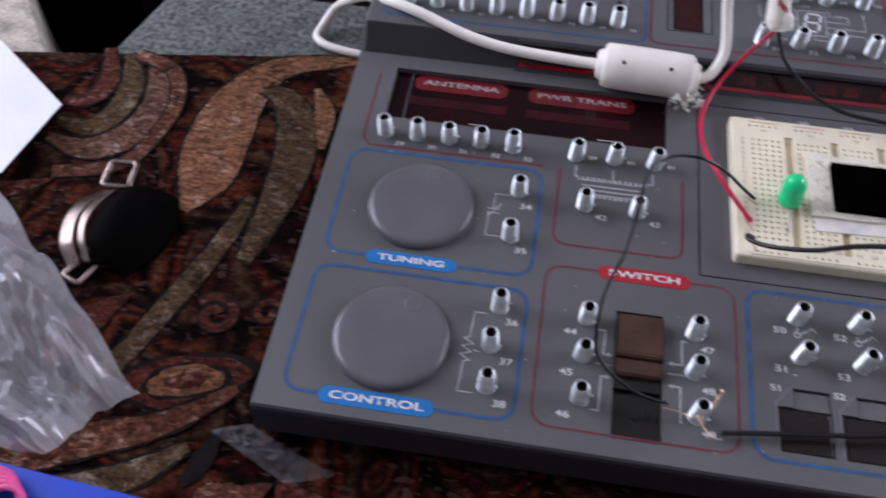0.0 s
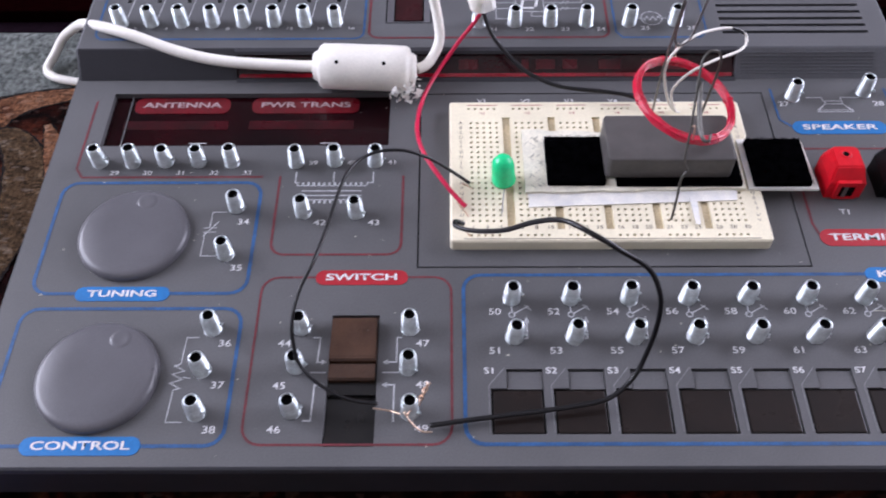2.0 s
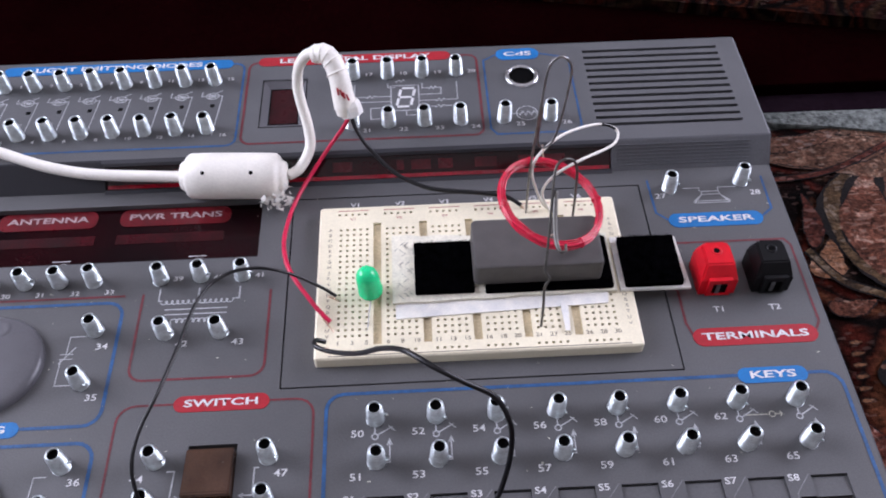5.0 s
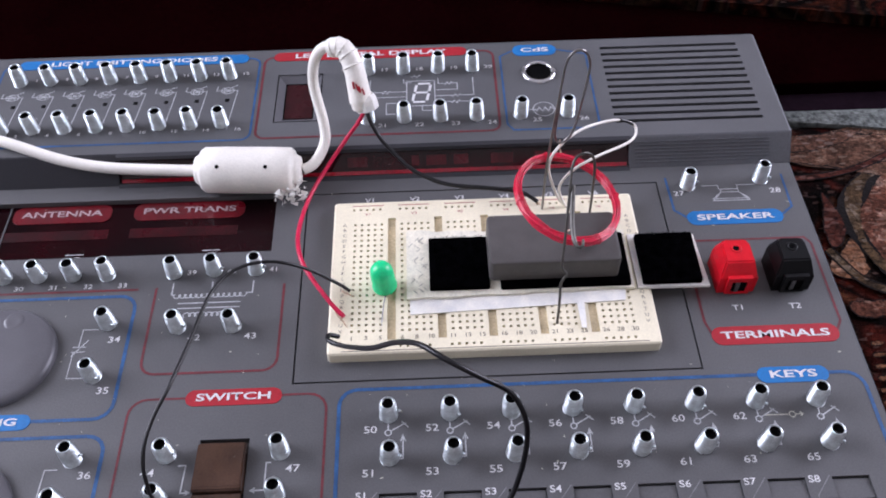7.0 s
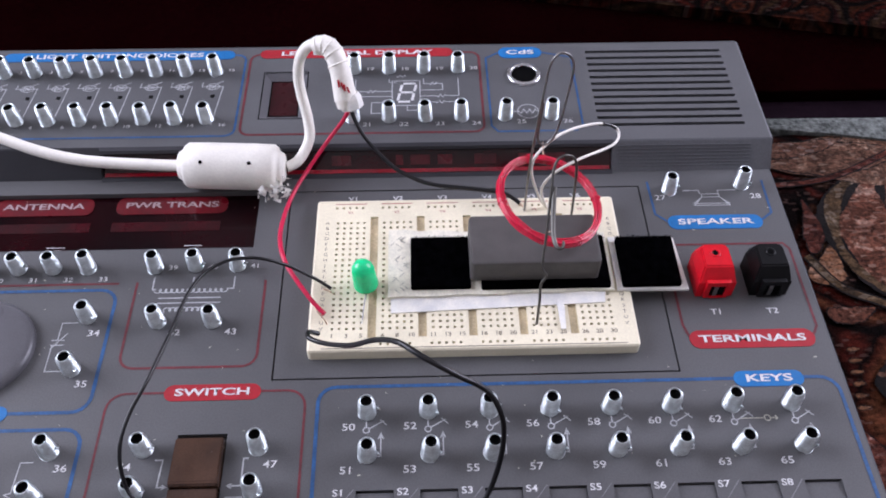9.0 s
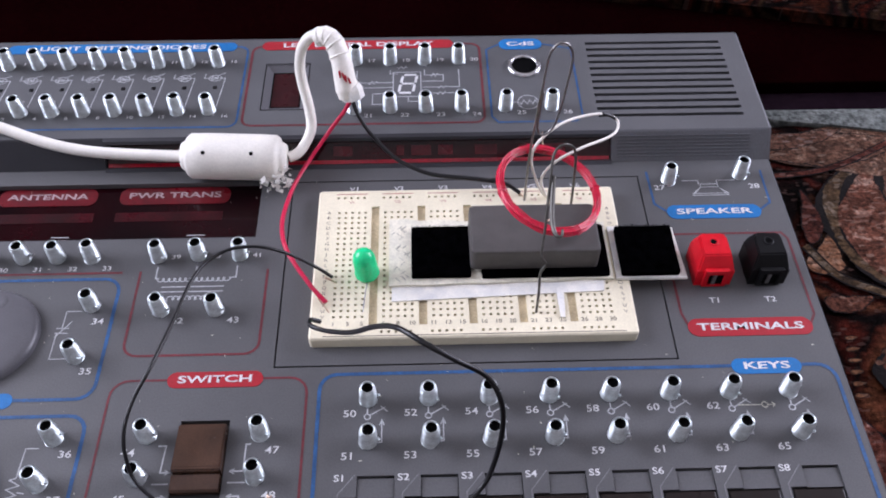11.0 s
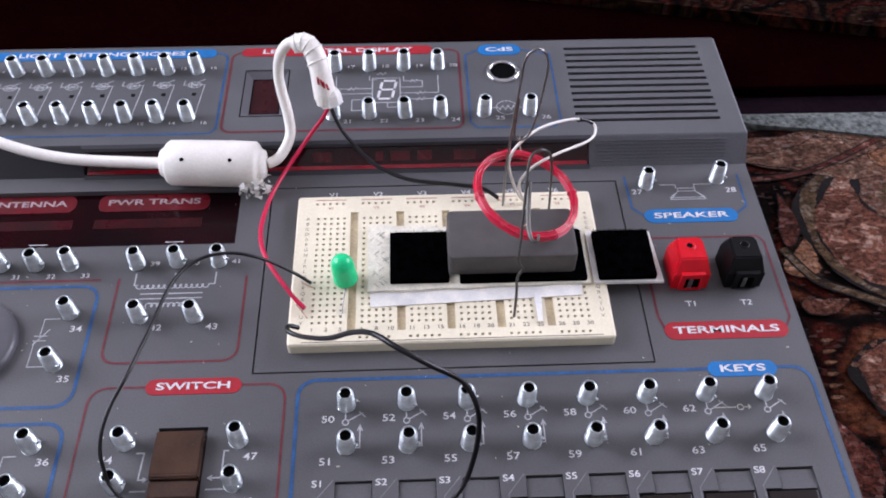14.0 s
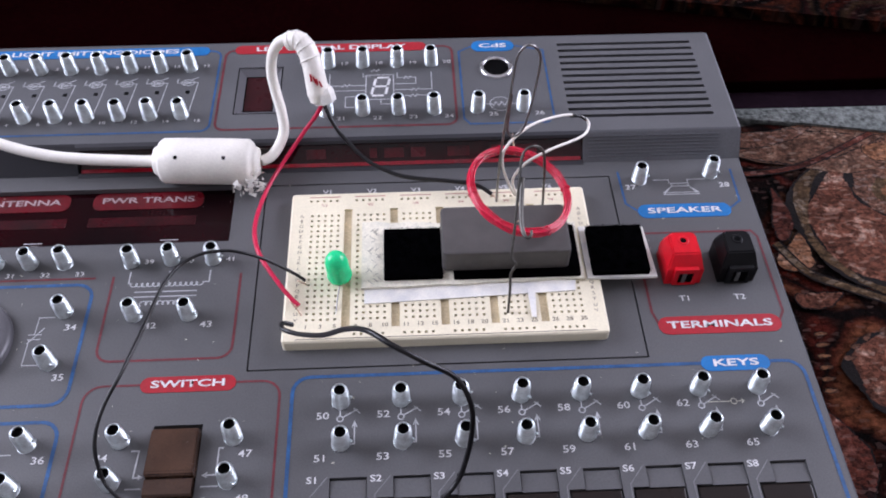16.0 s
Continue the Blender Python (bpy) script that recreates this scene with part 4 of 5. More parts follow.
part("printed_outline", ribbon(bmesh.new(), [(172, 58.2), (177.5, 62.6), (177.8, 80)], 0.9, 0.1), M["blueline"], kit)
frame_line(-33.3, 66.5, 99.8, 150.4, M["redline"], DZ, 1.0, 4)
frame_line(-147, -35.4, 99.4, 150.4, M["blueline"], DZ, 0.9, 4)
part("printed_outline", ribbon(bmesh.new(), [(75, 149.6), (69.5, 146), (69.5, 103), (72, 99.6), (104, 99.6), (107, 103), (107, 146), (94, 149.6)], 0.8, DZ + 0.1), M["blueline"], kit)


# ---- printed circuit symbols ----
def symbol(lines, z=0.0, w=0.38, ink="ink"):
    bm = bmesh.new()
    for pts in lines:
        ribbon(bm, pts, w, z + 0.12)
    part("printed_symbol", bm, M[ink], kit)


def circle(x, y, rx, ry=None, k=20):
    ry = ry or rx
    return [(x + rx * math.cos(2 * math.pi * i / k), y + ry * math.sin(2 * math.pi * i / k)) for i in range(k + 1)]


def zigzag(x0, y0, x1, y1, n=6, a=1.0):
    d = Vector((x1 - x0, y1 - y0))
    s = Vector((-d.y, d.x)).normalized() * a
    return [(x0, y0)] + [tuple(Vector((x0, y0)) + d * (i + 0.5) / n + s * (1 if i % 2 else -1)) for i in range(n)] + [(x1, y1)]


for i in range(8):
    x = 21.0 + 20.1 * i
    symbol([[(x - 0.2, -24.0), (x - 0.2, -27.0)], circle(x - 0.2, -28.0, 1.0), [(x + 0.6, -27.5), (x + 5.6, -24.6)], [(x + 4.2, -24.2), (x + 6.4, -26.2)]], w=0.42)
    symbol([[(x + 2.6, -37.2), (x + 4.6, -37.2), (x + 4.6, -29.4)], [(x + 3.8, -31.2), (x + 4.6, -29.2), (x + 5.4, -31.2)]], w=0.42)
    k = KEYX[i]
    # bevel highlight drawn as a thin pale line
    part("key_edge", ribbon(bmesh.new(), [(k - 0.6, -70.6), (k - 0.6, -54.6), (k + 4.6, -48.2)], 0.35, 0.1), M["edge"], kit)
symbol([[(143.4, -26.8), (151.2, -26.8)], circle(152.6, -26.8, 1.0), [(153.6, -26.8), (156, -26.8)], [(155.2, -26.0), (156, -26.8), (155.2, -27.6)]], ink="faint")
# transformer
for y, s, x0, n in ((30.6, 1, -57.4, 13), (20.8, -1, -52.6, 8)):
    p = []
    for i in range(n * 10 + 1):
        a = 2 * math.pi * i / 10
        p.append((x0 + 2.0 * i / 10 - 0.75 * math.sin(a), y - s * 0.8 * (1 - math.cos(a))))
    symbol([p], w=0.42)
symbol([[(-58.4, 36), (-58.4, 30.6), (-57, 30.6)], [(-44, 36), (-44, 31)], [(-29, 36), (-29, 30.6), (-31.4, 30.6)], [(-55.6, 26.6), (-33, 26.6)], [(-55.6, 24.4), (-33, 24.4)], [(-52.6, 20.8), (-53.4, 17)], [(-36.6, 20.8), (-35.4, 17)]], w=0.5)
# variable capacitor and resistor
symbol([[(-82, 16.6), (-87.4, 16.6), (-87.5, 9.6)], [(-89.6, 9.4), (-85, 9.4)], [(-89.6, 7.4), (-85, 7.4)], [(-88.9, 7.2), (-89, -3.2), (-83.2, -3.2)], [(-89.4, 5.6), (-84.6, 12.2)]])
symbol([[(-84, -36.6), (-88, -36.6), (-88.4, -46.6)], zigzag(-88.4, -46.6, -89.3, -56, 6, 1.8), [(-89.3, -56), (-89.8, -67.2), (-84.8, -67.2)], [(-84.6, -51.8), (-87, -51.4)]])
# switch connections
symbol([[(-45.8, -36.8), (-43.3, -36.8), (-43.8, -46), (-40.8, -46)], [(-45.8, -49.8), (-40.8, -49.8)], [(-46.8, -66.8), (-44.3, -66.8), (-44, -54.3), (-41, -54.3)],
        [(-16.3, -36.8), (-17.8, -36.8), (-17.8, -46), (-21.3, -46)], [(-16.8, -49.8), (-22.3, -49.8)], [(-17.8, -66.8), (-18.3, -66.8), (-18.3, -54.3), (-21.8, -54.3)]], w=0.5)
for x, s in ((-41, -1), (-22, 1)):
    for y in (-46.0, -54.3):
        symbol([[(x + s * 1.4, y + 0.8), (x, y), (x + s * 1.4, y - 0.8)]])
# loudspeaker
symbol([[(144.8, 74.8), (151.2, 74.8), (151.2, 72.8)], [(166.3, 74.8), (158.8, 74.8), (158.8, 72.8)], [(151.8, 72.8), (158.8, 72.8), (158.8, 71.2), (151.8, 71.2), (151.8, 72.8)], [(151.8, 71.2), (148, 66.8), (162.2, 66.8), (158.8, 71.2)], [(151.8, 71.2), (148, 67.8), (162.2, 67.8), (158.8, 71.2)]])
# light sensor, light diodes, numeral
symbol([circle(85.2, 111.4, 4.4, 4.2), [(78.6, 111.4), (81.6, 111.4)], zigzag(81.6, 111.4, 88.8, 111.4, 6, 1.2), [(88.8, 111.4), (91.8, 111.4)]], DZ)
for i in range(8):
    x = -143.0 + 13.03 * i
    symbol([[(x, 132.4), (x - 0.4, 129.6), (x + 1.6, 129.6)], circle(x + 4.3, 129.6, 2.7, 1.9), [(x + 1.6, 129.6), (x + 7, 129.6)], [(x + 2.9, 130.8), (x + 2.9, 128.4), (x + 5.3, 129.6), (x + 2.9, 130.8)], [(x + 5.3, 130.8), (x + 5.3, 128.4)],
            [(x + 7, 129.6), (x + 8.6, 129.6), (x + 6.4, 106)], [(x + 5.8, 131.6), (x + 8.4, 133)]], DZ, 0.4)
    printed("printed_number", str(i + 1), x + 4.4, 115.8, DZ + 0.2, 2.2, M["white"], kit, 1.1, 0.0)
symbol([[(28.6, 116), (40.4, 116), (40.4, 131.6), (28.6, 131.6), (28.6, 116)]], DZ, 0.45)
for pts in ([(33.4, 129.8), (38.6, 129.8)], [(32.8, 129), (32.0, 124.8)], [(38.8, 129), (38.0, 124.8)], [(32.4, 124.2), (37.4, 124.2)], [(31.8, 123.6), (31.0, 119.2)], [(37.8, 123.6), (37.0, 119.2)], [(31.2, 118.4), (36.2, 118.4)]):
    symbol([pts], DZ, 1.15, "white")
symbol([[(13, 133), (13, 125), (18, 125)], zigzag(18, 125, 22, 125, 4, 0.8), [(22, 125), (28.6, 125)], [(27.3, 133), (27.3, 130.6), (30.5, 130.6)], zigzag(30.5, 134.6, 34.5, 134.6, 4, 0.7), [(42, 133), (42, 129.6), (44.5, 129.6)], zigzag(44.5, 129.6, 48, 129.6, 4, 0.8),
        [(48, 129.6), (50, 129.6), (50, 125.6), (40.4, 125.6)], [(56.8, 133), (56.8, 121.8), (51.5, 121.8)], zigzag(47.5, 121.8, 51.5, 121.8, 4, 0.8), [(47.5, 121.8), (40.4, 121.8)], [(13, 121.8), (28.6, 121.8)], [(20, 118), (28, 118)], [(20, 118), (20, 111.4), (24, 111.4)],
        [(40.4, 118), (47, 118)], zigzag(47, 118, 51, 118, 4, 0.8), [(51, 118), (56, 118), (57, 112)], [(35, 116), (35, 113), (40, 113), (42, 111)]], DZ, 0.4)


# ---- tinted window with its badges ----
part("window_floor", boxed(-136.8, -23.8, 49.6, 78.4, -3.4, -2.4), M["redglass"], kit, "dark red glossy window")
part("window_edge", boxed(-130.0, -129.6, 50.5, 78.3, -2.4, -1.9), M["deck"], kit)
part("window_edge", boxed(-136.7, -23.9, 49.65, 50.5, -2.4, -0.8), M["skirt"], kit)
for body, x0, x1 in (("ANTENNA", -128.2, -89.4), ("PWR TRANS", -80.4, -36.6)):
    b = part("label_badge", prism(bmesh.new(), rounded(x0, x1, 69.2, 78.0, 3.4, 6), -2.4, -2.1), M["darkred"], kit)
    printed("lettering", body, (x0 + x1) / 2, 73.7, -1.95, 4.1, M["pink"], b, 1.62, 0.02)
    part("window_print", boxed((x0 + x1) / 2 - 22, (x0 + x1) / 2 + 20, 60.5, 65.2, -2.4, -2.25), M["murk"], kit)
# reflections low on the window, drawn as short pale dashes
for x in (-100, -48):
    symbol([[(x - 3, 53.0), (x + 4, 53.0)], [(x, 51.6), (x + 3, 51.6)]], -2.4, 0.4)


# ---- knobs, switch, keys, terminals ----
def knob(x, y, r, dot):
    prof = [(0, 3.5), (r * 0.5, 3.6), (r - 2.6, 3.4), (r - 1.1, 3.0), (r - 0.25, 2.2), (r, 1.2), (r, 0.1)]
    k = part("control_knob", lathe(bmesh.new(), prof[::-1], 72, (x, y, 0)), M["knob"], kit, "smoky grey round control knob", True)
    a = radians(dot)
    prof = [(3.6, 3.50), (2.9, 3.82), (1.8, 3.68), (0, 3.58)]
    part("finger_dimple", lathe(bmesh.new(), prof, 24, (x + (r - 6) * math.cos(a), y + (r - 6) * math.sin(a), 0)), M["knob"], k, "", True)


knob(-114.1, 5.6, 19.8, 78)
knob(-114.4, -51.6, 19.8, 66)

part("switch_well", boxed(-40.0, -24.0, -75.4, -28.0, -3.4, -2.2), M["black"], kit, "glossy brown-black switch well")
sl = extruded(bmesh.new(), [(-30.6, 3.0), (-46.2, 4.2), (-47.2, 3.8), (-47.6, -2), (-30.6, -2)], -39.6, -24.3)
bmesh.ops.bevel(sl, geom=sl.edges[:], offset=0.4, segments=2, affect="EDGES")
slider = part("switch_slider", sl, M["slider"], kit, "glossy dark brown slide switch knob, warm reflection put into its colour")
part("slider_step", extruded(bmesh.new(), [(-47.7, 2.2), (-52.6, 2.0), (-53.2, 1.2), (-53.4, -2), (-47.7, -2)], -39.6, -24.5), M["slider"], slider)
part("slider_gap", boxed(-39.8, -24.2, -57.6, -52.6, -2.3, -0.4), M["black"], slider)
part("switch_ledge", boxed(-39.9, -24.1, -75.2, -72.0, -2.2, -0.6), M["black"], kit)


def key(x):
    k = part("key_button", boxed(x + 0.5, x + 16.5, -70.9, -56.2, -3.2, -0.3, 0.5), M["keycap"], kit, "glossy black push key")
    part("key_ramp", extruded(bmesh.new(), [(-55.8, -0.35), (-49.2, -0.9), (-48.8, -1.6), (-48.8, -3.3), (-55.8, -3.3)], x + 5.4, x + 16.8), M["panel"], k)
    part("key_well", boxed(x + 0.1, x + 16.9, -71.3, -55.7, -3.45, -3.25), M["slot"], k)


for x in KEYX:
    key(x)


def terminal(x, mat, word):
    t = prism(bmesh.new(), [(x - 6.7, 22.8), (x + 6.7, 22.8), (x + 6.7, 36.4), (x + 4.9, 38.4), (x - 4.9, 38.4), (x - 6.7, 36.4)], 0, 8.2, 0.5)
    body = part("binding_terminal", t, mat, kit, word)
    top = bmesh.new()
    lo = [(x - 6.6, 22.9), (x + 6.6, 22.9), (x + 6.6, 36.4), (x + 4.8, 38.3), (x - 4.8, 38.3), (x - 6.6, 36.4)]
    hi = [(x - 5.0, 26.4), (x + 5.2, 26.4), (x + 5.0, 35.2), (x + 3.8, 36.4), (x - 3.6, 36.4), (x - 4.8, 35.2)]
    a, b = [top.verts.new((*p, 8.1)) for p in lo], [top.verts.new((*p, 13.2)) for p in hi]
    top.faces.new(b)
    for i in range(6):
        top.faces.new((a[i], a[(i + 1) % 6], b[(i + 1) % 6], b[i]))
    bmesh.ops.bevel(top, geom=[e for e in top.edges if len(e.link_faces) == 2], offset=0.5, segments=2, affect="EDGES")
    part("terminal_cap", top, mat, body)
    part("push_dimple", lathe(bmesh.new(), [(2.1, 13.22), (1.8, 13.5), (1.3, 13.35), (1.1, 13.28)], 18, (x - 0.2, 32.4, 0)), mat, body, "", True)
    # flat black disc as the shade in the dimple
    part("dimple_hole", lathe(bmesh.new(), [(1.15, 13.3), (0, 13.29)], 16, (x - 0.2, 32.4, 0)), M["slot"], body)
    part("wire_slot", boxed(x - 2.4, x + 3.0, 22.1, 23.2, 1.4, 7.2), M["slot"], body)
    f = bmesh.new()
    for q in ((x - 4.2, x - 2.4, 21.6, 23.2, 0.5, 9.4), (x + 3.0, x + 4.4, 21.6, 23.2, 0.5, 9.4), (x - 2.4, x + 3.0, 21.6, 23.2, 7.2, 9.4), (x - 2.4, x + 3.0, 21.6, 23.2, 0.5, 1.5)):
        box(f, *q, 0.15)
    part("slot_frame", f, mat, body)
    part("metal_tongue", boxed(x - 1.0, x + 0.4, 21.75, 22.15, 1.6, 6.8), M["dullsteel"], body)


terminal(145.5, M["terminalred"], "bright red push terminal")
terminal(165.4, M["terminalblack"], "black push terminal")


dust = bmesh.new()
rnd = random.Random(21)
for i in range(150):
    x, y, r = rnd.uniform(X0 + 4, X1 - 4), rnd.uniform(Y0 + 3, Y1 - 8), rnd.uniform(0.08, 0.26)
    if -14 < x < 128 and -2 < y < 70 or -43 < x < -20 and y < -26 or y < -46 and x > 8:
        continue
    a = rnd.uniform(0, 3.1)
    dx, dy = math.cos(a) * r * rnd.choice((1, 1, 3)), math.sin(a) * r
    dust.faces.new([dust.verts.new((x + u * dx - v * dy, y + u * dy + v * r, 0.14)) for u, v in ((-1, -0.6), (0, -1), (1, -0.3), (0.6, 1), (-0.7, 0.8))])
tagged(part("dust", dust, M["faint"], kit, "pale specks of dust"), kind="stuff")


# ---- breadboard ----
BT = 5.0  # height of its top
board = thing("breadboard", (57, 33, 0), "ivory solderless breadboard with grooves lying on the kit", "breadboard")
COLS = [round(8.3 + 17.55 * g + 2.5 * i, 2) for g in range(6) for i in range(5)]
ROWSY = [round(8.4 + 2.535 * k, 2) for k in range(20)]
BUS = [round(7.6 + 17.6 * g + 2.5 * i, 2) for g in range(6) for i in range(5)]


def breadboard():
    s = 0.47
    grooves = [(round(20.6 + 17.6 * g, 2), round(23.6 + 17.6 * g, 2), 4.6, 59.6) for g in range(5)]
    holes = [(round(x - s, 2), round(x + s, 2), round(y - s, 2), round(y + s, 2)) for x in COLS for y in ROWSY]
    holes += [(round(x - s, 2), round(x + s, 2), round(y - s, 2), round(y + s, 2)) for x in BUS for y in (2.0, 64.2)]
    part("board_top", plate(bmesh.new(), 0.8, 113.7, -0.2, 67.2, BT, 1.8, grooves + holes), M["ivory"], board)
    rim = bmesh.new()
    outer, inner = rounded(0, 114.5, -0.7, 68.4, 1.4, 4), rounded(0.8, 113.7, -0.2, 67.2, 0.02, 4)
    lo = [rim.verts.new((x, y, 0)) for x, y in outer]
    mid = [rim.verts.new((x, y, BT - 0.6)) for x, y in outer]
    hi = [rim.verts.new((x, y, BT)) for x, y in inner]
    k = len(lo)
    for i in range(k):
        rim.faces.new((lo[i], lo[(i + 1) % k], mid[(i + 1) % k], mid[i]))
        rim.faces.new((mid[i], mid[(i + 1) % k], hi[(i + 1) % k], hi[i]))
    part("board_rim", rim, M["ivory"], board)
    part("contact_layer", boxed(1.5, 113, 0.5, 66.5, 2.6, 3.4), M["contact"], board, "dark metal contacts under the holes")
    for x0, x1, y0, y1 in grooves:
        part("groove_floor", boxed(x0, x1, y0, y1, 3.45, 4.1), M["groove"], board, "tan groove floor")
    z = BT + 0.06
    for g in range(6):
        x = 7.0 + 17.6 * g
        part("bus_line", ribbon(bmesh.new(), [(x, 66.1), (x + 12, 66.1)], 0.35, z), M["boardred"], board)
        printed("board_number", "V%d" % (g + 1), x + 6, 61.8, z, 1.7, M["boardred"], board, 1.2, 0.01)
    part("bus_line", ribbon(bmesh.new(), [(5, 0.35), (110, 0.35)], 0.35, z), M["boardprint"], board)
    for n, ch in enumerate("ABCDEFGHJKLMNPQRSTUV"):
        printed("board_letter", ch, 4.4, ROWSY[19 - n], z, 2.0, M["boardprint"], board, 1.1, 0.0)
        printed("board_letter", ch, 111.0, ROWSY[19 - n], z, 2.0, M["boardprint"], board, 1.1, 0.0)
    for g in range(6):
        for i in (0, 2, 4):
            printed("board_number", str(5 * g + i + 1), COLS[5 * g + i], 5.4, z, 2.3, M["boardprint"], board, 1.1, 0.01)


breadboard()


# ---- strips, magnet ----
def pad(bm, x0, x1, y0, y1, z0, z1):
    """A fuzzy pad: a rounded slab with many short loops on top and round its edge."""
    prism(bm, rounded(x0, x1, y0, y1, 0.8, 3), z0, z1)
    rnd = random.Random(int(x0 * 7 + y0))
    for i in range(900):
        e = rnd.random() < 0.35
        x = rnd.uniform(x0 - 0.2, x1 + 0.2)
        y = (rnd.choice((y0, y1)) + rnd.uniform(-0.4, 0.4)) if e and rnd.random() < 0.6 else rnd.uniform(y0 - 0.2, y1 + 0.2)
        a, h, w = rnd.uniform(0, 6.28), rnd.uniform(0.3, 0.8), rnd.uniform(0.1, 0.2)
        dx, dy = math.cos(a) * w, math.sin(a) * w
        ox, oy = rnd.uniform(-0.5, 0.5), rnd.uniform(-0.5, 0.5)
        p = [bm.verts.new((x - dx, y - dy, z1 - 0.1)), bm.verts.new((x + dx, y + dy, z1 - 0.1)), bm.verts.new((x + ox, y + oy, z1 + h))]
        bm.faces.new(p)
    return bm


def strips():
    lower = prism(bmesh.new(), [(28.6, 14.3), (104.6, 17.3), (105.6, 25), (28.6, 25)], BT + 0.1, BT + 0.5)
    prism(lower, [(87.7, 6.2), (89.3, 6.0), (90.0, 18.5), (87.2, 18.5)], BT + 0.52, BT + 0.8)
    whole("adhesive_backing", lower, M["backing"], "white wrinkled adhesive backing strip on the breadboard", "backing strip")
    s = thing("hook_and_loop_strip", (65, 32, BT + 0.5), "white-backed strip with black fuzzy loop pads under the magnet", "fastener strip")
    up = bmesh.new()
    n = 14
    ring = []
    for i in range(n + 1):
        x = 27.6 + (108.4 - 27.6) * i / n
        ring.append((x, 20.3 + 0.022 * (x - 28) + 0.25 * math.sin(i * 1.7)))
    for i in range(n, -1, -1):
        x = 27.6 + (108.4 - 27.6) * i / n
        ring.append((x, 51.4 - 0.04 * (x - 28) + 0.5 * math.sin(i * 2.3)))
    prism(up, ring, BT + 0.6, BT + 1.7)
    part("backing", up, M["weave"], s, "white woven backing")
    rnd = random.Random(3)
    for i in range(26):
        x, y = rnd.uniform(29.2, 34.6), rnd.uniform(22, 49)
        d = 0.8
        part("backing_mark", ribbon(bmesh.new(), [(x - d, y - d), (x + d, y + d)] if i % 2 else [(x - d, y + d), (x + d, y - d)], 0.3, BT + 1.76), M["faint"], s)
    part("loop_pad", pad(bmesh.new(), 35.8, 57.2, 23.2, 46.2, BT + 1.7, BT + 3.2), M["fuzz"], s, "black fuzzy loop pad")
    part("loop_pad", pad(bmesh.new(), 61, 107.2, 22.6, 46.0, BT + 1.7, BT + 3.2), M["fuzz"], s, "black fuzzy loop pad")
    e = thing("hook_and_loop_strip", (121, 31, 0), "white-backed strip with one black fuzzy pad over the board's edge", "fastener strip")
    b = prism(bmesh.new(), [(109.6, 22.0), (135.2, 21.7), (133.9, 45.4), (109.4, 46.4)], BT + 0.1, BT + 1.3)
    part("backing", b, M["backing"], e)
    part("loop_pad", pad(bmesh.new(), 111.6, 132.6, 22.8, 44.8, BT + 1.3, BT + 3.2), M["fuzz"], e, "black fuzzy loop pad")
    part("backing_fold", boxed(126, 131, 26, 34, 0.02, BT + 0.2), M["backing"], e)


strips()
mg = prism(bmesh.new(), rounded(57.0, 103.0, 25.4, 47.6, 1.8, 4), BT + 3.7, BT + 13.4, 0.9)
whole("block_magnet", mg, M["magnet"], "dark grey ceramic block magnet on the black loop pad", "magnet")


# ---- green light diode ----
led = thing("green_led", (18.2, 29, BT), "green epoxy light diode with wire legs standing in the breadboard", "LED")
lean = pose(0, 0, 0, -2, -5, 0) @ Matrix.Diagonal((1.06, 1.06, 1.24, 1))
part("led_dome", lathe(bmesh.new(), [(0, 0), (4.1, 0), (4.25, 0.4), (4.25, 1.2), (4.05, 1.6), (3.95, 6.2), (3.6, 7.8), (2.6, 9.2), (1.2, 9.9), (0, 10.1)], 28, (19.9, 26.0, BT + 1.8), lean), M["greenled"], led, "", True)
part("lead", tube(bmesh.new(), [(20.2, 27.6, BT + 2.6), (20.2, 24, BT + 2.2), (19.2, 16, BT + 1.4), (18.6, 10.9, BT - 0.6)], 0.26), M["dullsteel"], led)
part("lead", tube(bmesh.new(), [(18.2, 27.9, BT + 3), (17.0, 28.4, BT + 1.4), (16.0, 28.6, BT - 0.6)], 0.26), M["dullsteel"], led)


# ---- motor: paper clips and coil ----
clip = tube(bmesh.new(), [(79.4, 8.6, 3.4), (79.7, 11, 15), (79.6, 12.4, 23), (81.2, 13.4, 26.6), (79.6, 14.6, 30), (80.6, 20, 38), (82.0, 29, 49), (83.0, 34.5, 55.6), (84.6, 37, 57.6), (87.4, 38.4, 57.8), (90.4, 40, 54.6), (92.2, 42, 47.6), (94.8, 49.5, 27), (96.8, 56, 9.4), (97, 57.4, 4.2)], 0.48, 8, 5)
tube(clip, [(83.4, 31.4, 50.4), (82.6, 24.5, 46.4), (82.2, 18.0, 43.6), (82.6, 13.6, 42.6), (83.6, 12.2, 42.4), (84.8, 12.6, 42.6), (85.2, 14.6, 43.2)], lambda u: 0.82 - 0.42 * max(0.0, u - 0.35) / 0.65, 8, 5)
whole("paper_clip", clip, M["clipsteel"], "unbent steel paper clip arching over the magnet", "paper clip", True, "paper clips holding the coil")
